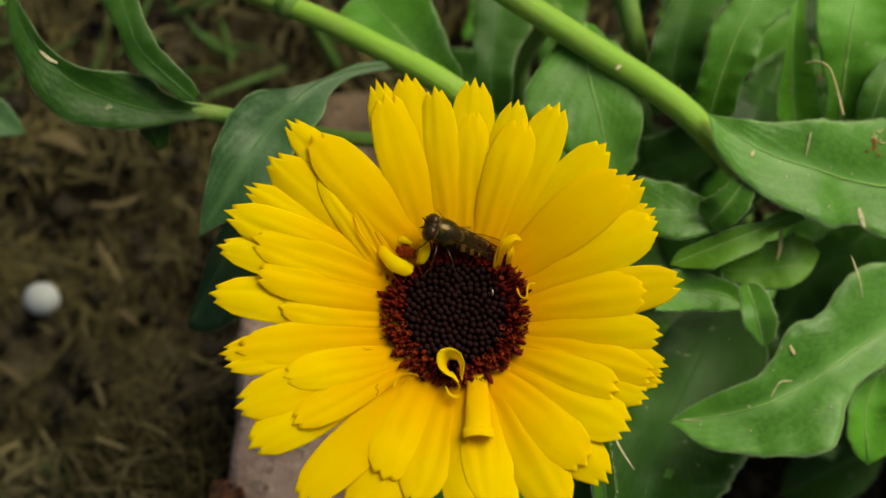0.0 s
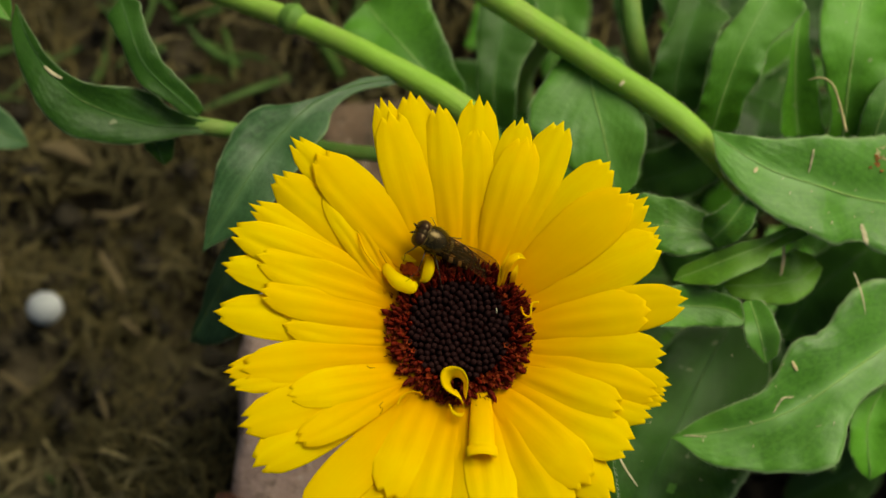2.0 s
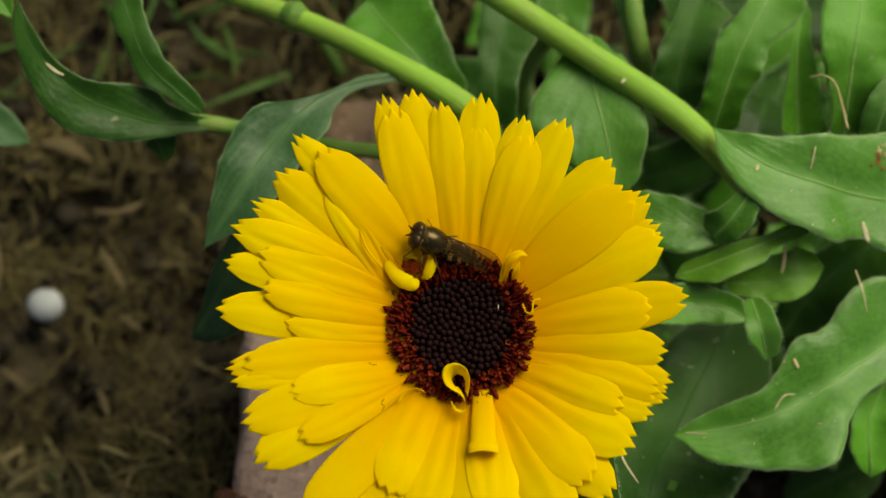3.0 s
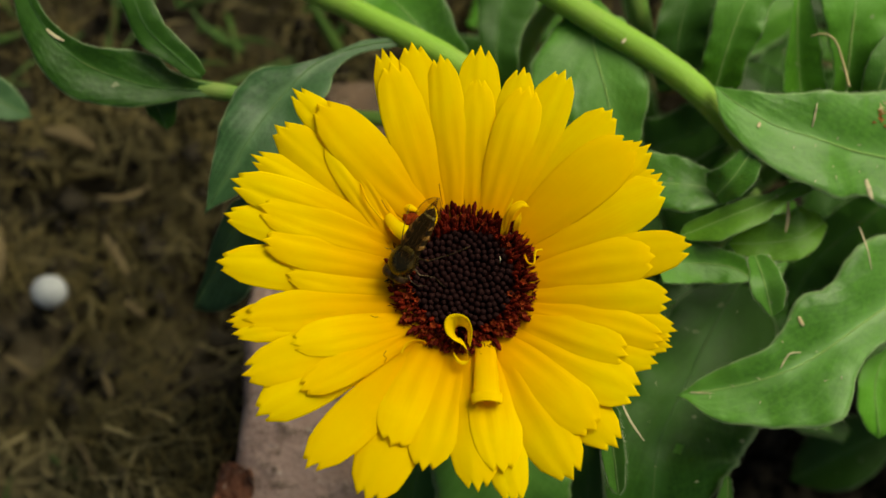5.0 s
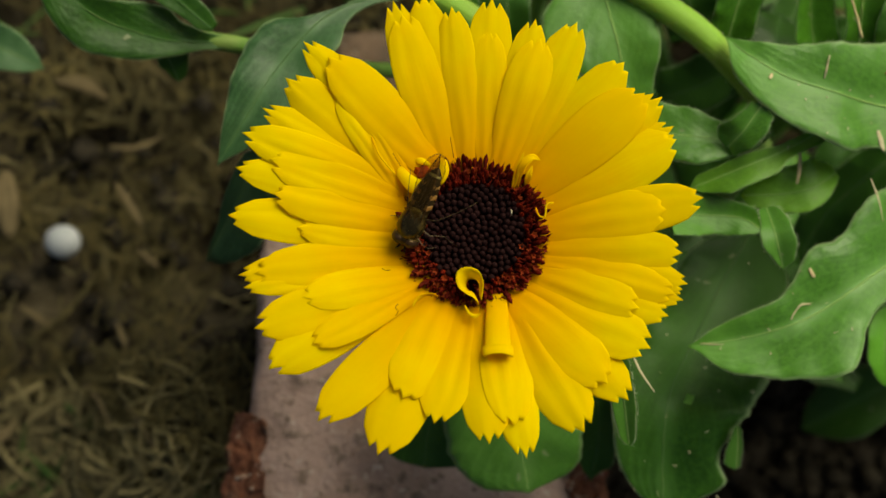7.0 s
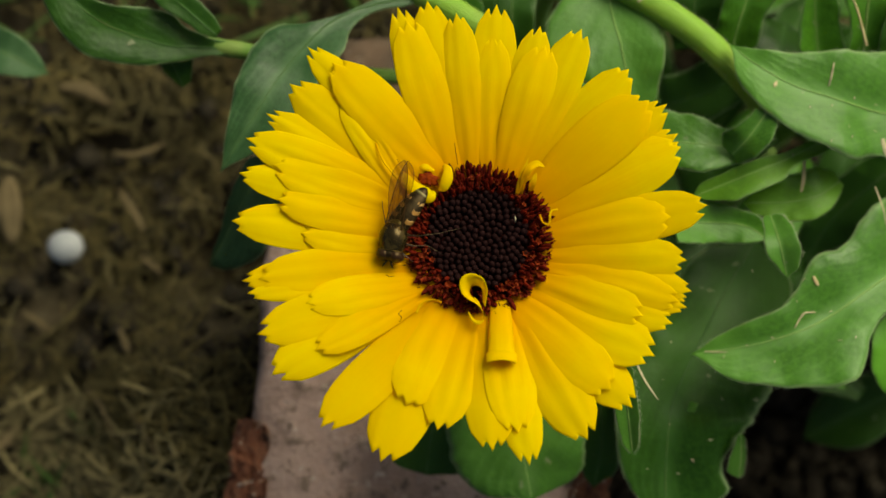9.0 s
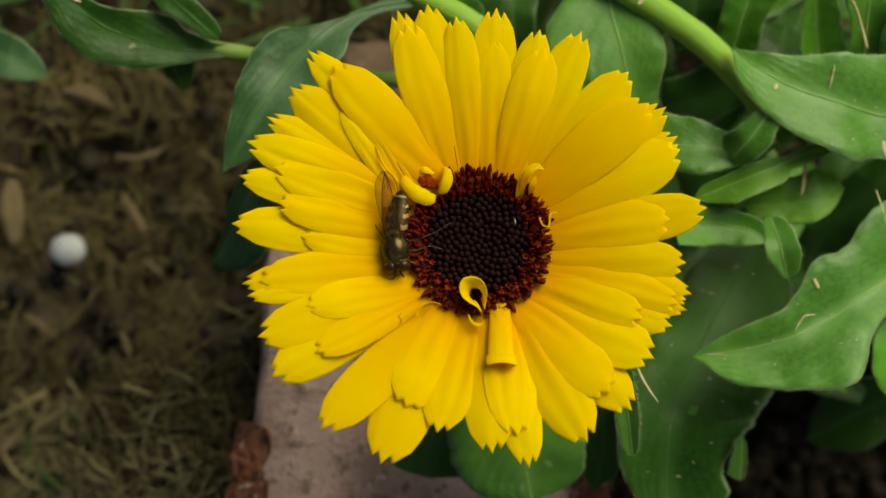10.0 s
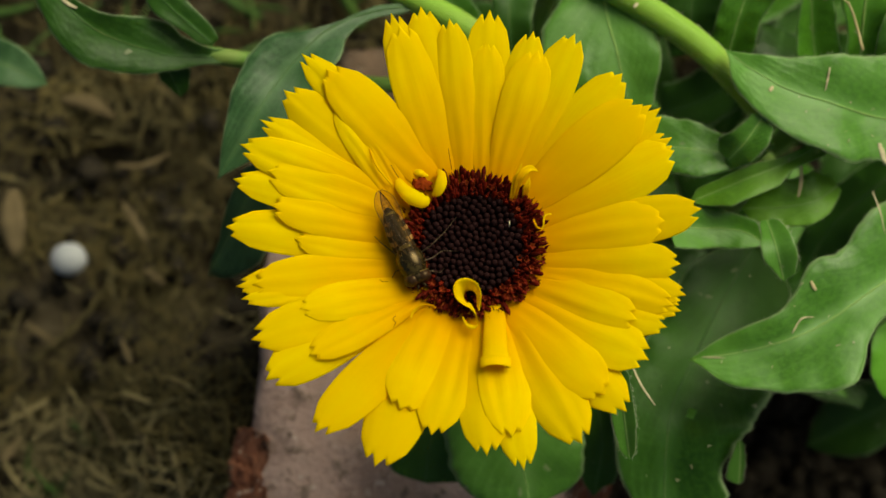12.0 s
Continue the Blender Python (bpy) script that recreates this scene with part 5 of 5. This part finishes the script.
    for pts in ([(-11.67, -4.63, 2.30), (-11.25, -4.88, 2.60), (-10.72, -4.80, 2.50)], [(-9.74, -8.95, 2.60), (-10.07, -9.45, 2.80), (-9.73, -9.86, 2.80), (-10.00, -10.37, 2.60)], [(-3.53, 11.68, 3.20), (-3.33, 10.42, 3.20), (-3.11, 9.22, 2.40)], [(-10.45, 9.42, 2.60), (-10.03, 8.67, 2.80), (-9.49, 7.89, 2.60)]):
        v, f, u = tube([settle(flower, p) * MM for p in smooth_path(pts, 4)], [0.036 * MM] * (4 * (len(pts) - 1) + 1), 6)
        link("dark_thread", v, f, RAY_RED, flower, u, label="dried brown thread on a petal")
    return flower


flower = bloom()


# ---- the hoverfly ----
def fly_material(name, base, spot, scale, rough, spec, lo=0.5, hi=0.6):
    m, t, b = material(name, rough, spec)
    n = noise_tex(t, coords(t, "Object"), scale, 4.0)
    col = mix(t, ramp(t, n, (lo, grey(0)), (hi, grey(1))), base, spot)
    t.links.new(col, b.inputs["Base Color"])
    b.inputs["Specular Tint"].default_value = (1.0, 0.74, 0.36, 1)
    bump(t, n, b, 0.2, 0.00006)
    return m


THORAX = fly_material("thorax_shell", (0.011, 0.008, 0.003), (0.040, 0.029, 0.009), 700, 0.22, 0.48)
EYE = fly_material("fly_eye", (0.022, 0.011, 0.006), (0.036, 0.018, 0.010), 2500, 0.30, 0.35)
BLACK = fly_material("fly_black", (0.009, 0.006, 0.003), (0.024, 0.016, 0.007), 900, 0.36, 0.24)
SPOT = fly_material("fly_spot", (0.24, 0.125, 0.03), (0.36, 0.21, 0.07), 900, 0.35, 0.45)
LEG = fly_material("fly_leg", (0.022, 0.015, 0.010), (0.085, 0.062, 0.042), 900, 0.4, 0.5)
DOWN = fly_material("fly_down", (0.10, 0.07, 0.018), (0.16, 0.11, 0.03), 900, 0.6, 0.2)
PALE = fly_material("fly_pale", (0.14, 0.13, 0.05), (0.22, 0.20, 0.09), 900, 0.5, 0.4)


def wing_material():
    m, t, b = material("wing_film", 0.25, 0.28)
    b.inputs["Base Color"].default_value = (0.075, 0.055, 0.025, 1)
    clear, s = t.nodes.new("ShaderNodeBsdfTransparent"), t.nodes.new("ShaderNodeMixShader")
    clear.inputs[0].default_value = (0.90, 0.86, 0.74, 1)
    n = noise_tex(t, coords(t, "Object"), 500, 3.0)
    t.links.new(ramp(t, n, (0.3, grey(0.05)), (0.75, grey(0.12))), s.inputs[0])
    t.links.new(clear.outputs[0], s.inputs[1])
    t.links.new(b.outputs[0], s.inputs[2])
    t.links.new(s.outputs[0], t.nodes["Material Output"].inputs[0])
    return m


WING = wing_material()
VEIN = fly_material("wing_vein", (0.035, 0.016, 0.005), (0.055, 0.027, 0.009), 900, 0.7, 0.1)


FLY = 0.00104


def fm(x, y, z):
    return Vector((x, y, z)) * FLY


def blob(name, mat, parent, size, at, turn=0.0, segs=(20, 12), label=""):
    bm = ellipsoid(size[0] * FLY, size[1] * FLY, size[2] * FLY, *segs)
    if turn:
        bmesh.ops.rotate(bm, verts=bm.verts, matrix=Matrix.Rotation(turn, 3, "Z"))
    bmesh.ops.translate(bm, verts=bm.verts, vec=fm(*at))
    return part(name, bm, mat, parent, label)


def hoverfly():
    """Head towards +x; its origin lies on what it stands on, below the thorax."""
    fly = tagged(new("hoverfly"), "dark hoverfly with orange abdomen spots on the flower", "hoverfly")
    blob("thorax", THORAX, fly, (2.25, 1.64, 1.5), (-0.25, 0, 2.0), label="dark bronze thorax")
    blob("scutellum", PALE, fly, (0.42, 0.75, 0.34), (-2.0, 0, 2.72), label="pale rear shield of the thorax")
    head = blob("head", BLACK, fly, (0.80, 1.42, 1.14), (1.64, 0, 1.92))
    for s in (-1, 1):
        blob("eye", EYE, head, (0.78, 0.98, 1.14), (1.70, 0.66 * s, 1.98), label="brown compound eye")
        v, f, _ = tube([fm(2.3, 0.22 * s, 2.1), fm(2.7, 0.38 * s, 2.35), fm(3.15, 0.62 * s, 2.2)], [0.10 * FLY, 0.15 * FLY, 0.05 * FLY], 6)
        link("antenna", v, f, BLACK, head)
    rows = []
    for i in range(21):
        a = radians(-75 + 150 * i / 20)
        out = Vector((0, math.sin(a), math.cos(a)))
        rows.append([(fm(1.16 + 0.10 * k, math.sin(a) * 1.62, 1.90 + math.cos(a) * 1.20), out) for k in (1, 0)])
    v, f = sheet(rows, 0.08 * FLY)
    link("eye_margin", v, f, DOWN, head, label="dull golden rear rim of the eyes")
    # abdomen, hinged behind the thorax
    abdomen = new("abdomen")
    abdomen.parent = fly
    abdomen.location = fm(-1.5, 0, 1.9)
    n, m = 26, 20
    verts, faces, uvs = [], [], []
    for i in range(n + 1):
        u = i / n
        w = 1.45 * (math.sin(math.pi * min(1, 0.25 + 0.75 * u * 0.99)) ** 0.5) * (1 - 0.1 * u)
        for j in range(m):
            a = 2 * math.pi * j / m
            verts.append(fm(-5.8 * u, math.cos(a) * w, math.sin(a) * w * 0.55 - 0.7 * u * u))
    for i in range(n):
        for j in range(m):
            a, b = i * m + j, i * m + (j + 1) % m
            faces.append((a, a + m, b + m, b))
    faces.append(tuple(range(m)))
    faces.append(tuple(n * m + j for j in range(m - 1, -1, -1)))
    body = link("abdomen_shell", verts, faces, BLACK, abdomen)
    for k, (u, w) in enumerate(((0.24, 0.10), (0.47, 0.09), (0.67, 0.06))):
        for s in (-1, 1):
            rows = []
            for i in range(7):
                row = []
                uu = u + w * (i / 6 - 0.5)
                half = 1.45 * (math.sin(math.pi * min(1, 0.25 + 0.75 * uu * 0.99)) ** 0.5) * (1 - 0.1 * uu)
                for j in range(7):
                    a = radians(90 - s * (26 + 56 * j / 6))
                    p = fm(-5.8 * uu + 0.12 * math.sin(j), math.cos(a) * half * 1.015, math.sin(a) * half * 0.56 - 0.7 * uu * uu + 0.012)
                    row.append((p, Vector((0, math.cos(a), math.sin(a)))))
                rows.append(row if s < 0 else row[::-1])
            v, f = sheet(rows, 0.05 * FLY)
            link("spot", v, f, SPOT, abdomen, label="orange band spot")
    rows = []
    for i in range(4):
        uu = 0.83 + 0.05 * i / 3
        half = 1.45 * (math.sin(math.pi * min(1, 0.25 + 0.75 * uu * 0.99)) ** 0.5) * (1 - 0.1 * uu)
        rows.append([(fm(-5.8 * uu, math.cos(a) * half * 1.02, math.sin(a) * half * 0.57 - 0.7 * uu * uu + 0.012), Vector((0, math.cos(a), math.sin(a)))) for a in [radians(25 + 13 * j) for j in range(11)]])
    v, f = sheet(rows, 0.05 * FLY)
    link("tail_band", v, f, PALE, abdomen, label="narrow pale band near the tip")
    # golden down on the thorax
    pick, verts, faces = random.Random(3), [], []
    for _ in range(260):
        d = Vector((pick.gauss(0, 1), pick.gauss(0, 1), 0.5 * abs(pick.gauss(0, 1)))).normalized()
        p = Vector((d.x * 2.25 - 0.25, d.y * 1.64, d.z * 1.5 + 2.0))
        q = p + (d + Vector((-0.7, pick.uniform(-0.3, 0.3), pick.uniform(-0.2, 0.4)))) * pick.uniform(0.12, 0.26)
        e = d.cross(Vector((1, 0.1, 0.2))).normalized() * 0.022
        k = len(verts)
        verts += [fm(*(p - e)), fm(*(p + e)), fm(*q), fm(*(p - d * 0.03))]
        faces += [(k, k + 1, k + 2), (k + 1, k + 3, k + 2), (k + 3, k, k + 2)]
    link("down", verts, faces, DOWN, fly, label="short golden down")["kind"] = "stuff"
    # folded wings
    for s in (-1, 1):
        n, m = 24, 8
        rows = []
        for i in range(n + 1):
            u = i / n
            row = []
            wide = 0.4 + 2.05 * math.sin(math.pi * (0.06 + 0.90 * u ** 0.85)) ** 0.6 * (0.55 + 0.45 * u)
            if u > 0.80:
                wide *= math.sqrt(max(0.02, 1 - ((u - 0.80) / 0.20) ** 2))
            for j in range(m + 1):
                q = j / m
                y = s * (0.8 - 0.95 * u + wide * (q - 0.76))
                z = 3.2 + (0.09 if s > 0 else 0.0) + 0.2 * math.sin(math.pi * u) - 0.45 * u + 0.04 * math.sin(j * 2.1 + u * 5) - 0.3 * q ** 3
                row.append((fm(-0.4 - 8.9 * u, y, z), Vector((0, 0, 1))))
            rows.append(row if s < 0 else row[::-1])
        v, f = sheet(rows, 0.015 * FLY)
        wing = link("wing", v, f, WING, fly, label="clear brown-tinted wing")
        for q0, q1, stop, rad in ((8, 8, 24, 0.06), (6, 7, 22, 0.022), (4, 5, 20, 0.02), (3, 2, 16, 0.018), (0, 0, 24, 0.035)):
            pts = []
            for i in range(0, stop + 1, 2):
                j = round(q0 + (q1 - q0) * i / stop)
                pts.append((rows[i] if s < 0 else rows[i][::-1])[j][0] + fm(0, 0, 0.02))
            tv, tf, _ = tube(pts, [rad * FLY] * len(pts), 5)
            link("vein", tv, tf, VEIN, wing)
    # legs: hip, knee, ankle, toe
    legs = {}
    for s in (-1, 1):
        for which, joints in (("fore", ((0.9, 0.7, 1.2), (1.6, 1.9, 1.5), (2.0, 2.7, 0.7), (1.6, 3.5, 0.1))),
                              ("middle", ((0.0, 0.9, 1.1), (0.2, 2.4, 1.8), (-0.2, 3.9, 0.9), (0.5, 5.7, 0.1))),
                              ("hind", ((-0.9, 0.8, 1.1), (-1.9, 2.5, 1.9), (-3.6, 4.1, 1.1), (-5.6, 5.6, 0.2)))):
            pts = [fm(a, b * (s if s > 0 else -0.5), c) for a, b, c in joints]
            hip = pts[0].copy()
            pts = [p - hip for p in pts]
            path = [pts[0], pts[0].lerp(pts[1], 0.5), pts[1], pts[1].lerp(pts[2], 0.5), pts[2], pts[2].lerp(pts[3], 0.5) + fm(0, 0, 0.12), pts[3]]
            v, f, _ = tube(path, [k * FLY for k in (0.11, 0.11, 0.07, 0.055, 0.043, 0.034, 0.028)], 7)
            legs[which, s] = link("leg", v, f, LEG, fly, at=hip)
    return fly, abdomen, legs["hind", 1]


fly, abdomen, hind_leg = hoverfly()


def motions():
    # seconds, x and y of the thorax in mm, heading, nose-up pitch, swing of the abdomen, lean to its side
    way = [
        (0, -1.43, 9.78, 165, 30, 0, 4), (0.5, -1.57, 10.34, 159, 31, 0, 4), (0.8, -2.19, 10.39, 168, 30, -10, 8), (1, -2.74, 10.39, 182, 29, -24, 24), (1.2, -2.99, 10.69, 168, 30, -8, 8),
        (1.5, -3.34, 10.84, 158, 31, 0, 4), (2, -3.14, 11.07, 157, 28, 0, 4), (2.7, -3.24, 11.37, 156, 28, 0, 4), (3.5, -5.40, 7.94, 190, 8, 0, 0),
        (4.3, -6.93, 4.35, 223, -10, 0, 0), (4.5, -7.23, 3.95, 224, -10, 0, 0), (5, -7.10, 1.89, 236, -35, 0, 0), (5.5, -7.27, 2.49, 239, -23, 0, 0), (6, -7.73, 1.83, 237, -22, 0, 0),
        (6.5, -6.97, 0.87, 240, -37, 0, 0), (6.7, -7.03, 0.87, 241, -36, 0, 0), (7.5, -8.65, 0.36, 255, -10, -14, 6), (8.3, -9.80, -0.21, 270, -7, -30, 14), (8.7, -9.90, -0.11, 269, -7, -28, 12), (9, -10.03, -0.05, 260, -6, -26, 8),
        (9.5, -9.29, -0.82, 274, 0, -14, 6), (10, -9.70, -1.00, 278, -4, -16, 6), (10.5, -9.49, -1.10, 275, -3, -14, 5), (11, -8.01, -0.74, 288, -4, -3, 0),
        (11.5, -7.33, -1.61, 290, -4, 0, 0), (12, -7.03, -2.30, 294, -4, 0, 0)]
    walk(fly, [(t, Matrix.Translation(mm(x, y, 106.3 + 0.05 * abs(nose))) @ pose(0, 0, 0, 0, 0, h) @ pose(0, 0, 0, lean, -nose, 0) @ Matrix.Translation(fm(0, 0, -2.0))) for t, x, y, h, nose, swing, lean in way])
    walk(abdomen, [(t, pose(-1.5 * FLY, 0, 1.9 * FLY, 0, 0, swing)) for t, x, y, h, nose, swing, lean in way])

    # the hind leg on the disc side swings forward late on
    hip = fm(-0.9, 0.8, 1.1)
    walk(hind_leg, [(t, Matrix.Translation(hip) @ pose(0, 0, 0, 0, 0, turn)) for t, turn in ((0.0, 0), (6.7, 0), (8.3, -26), (10.5, -28), (12.0, -24))])


motions()
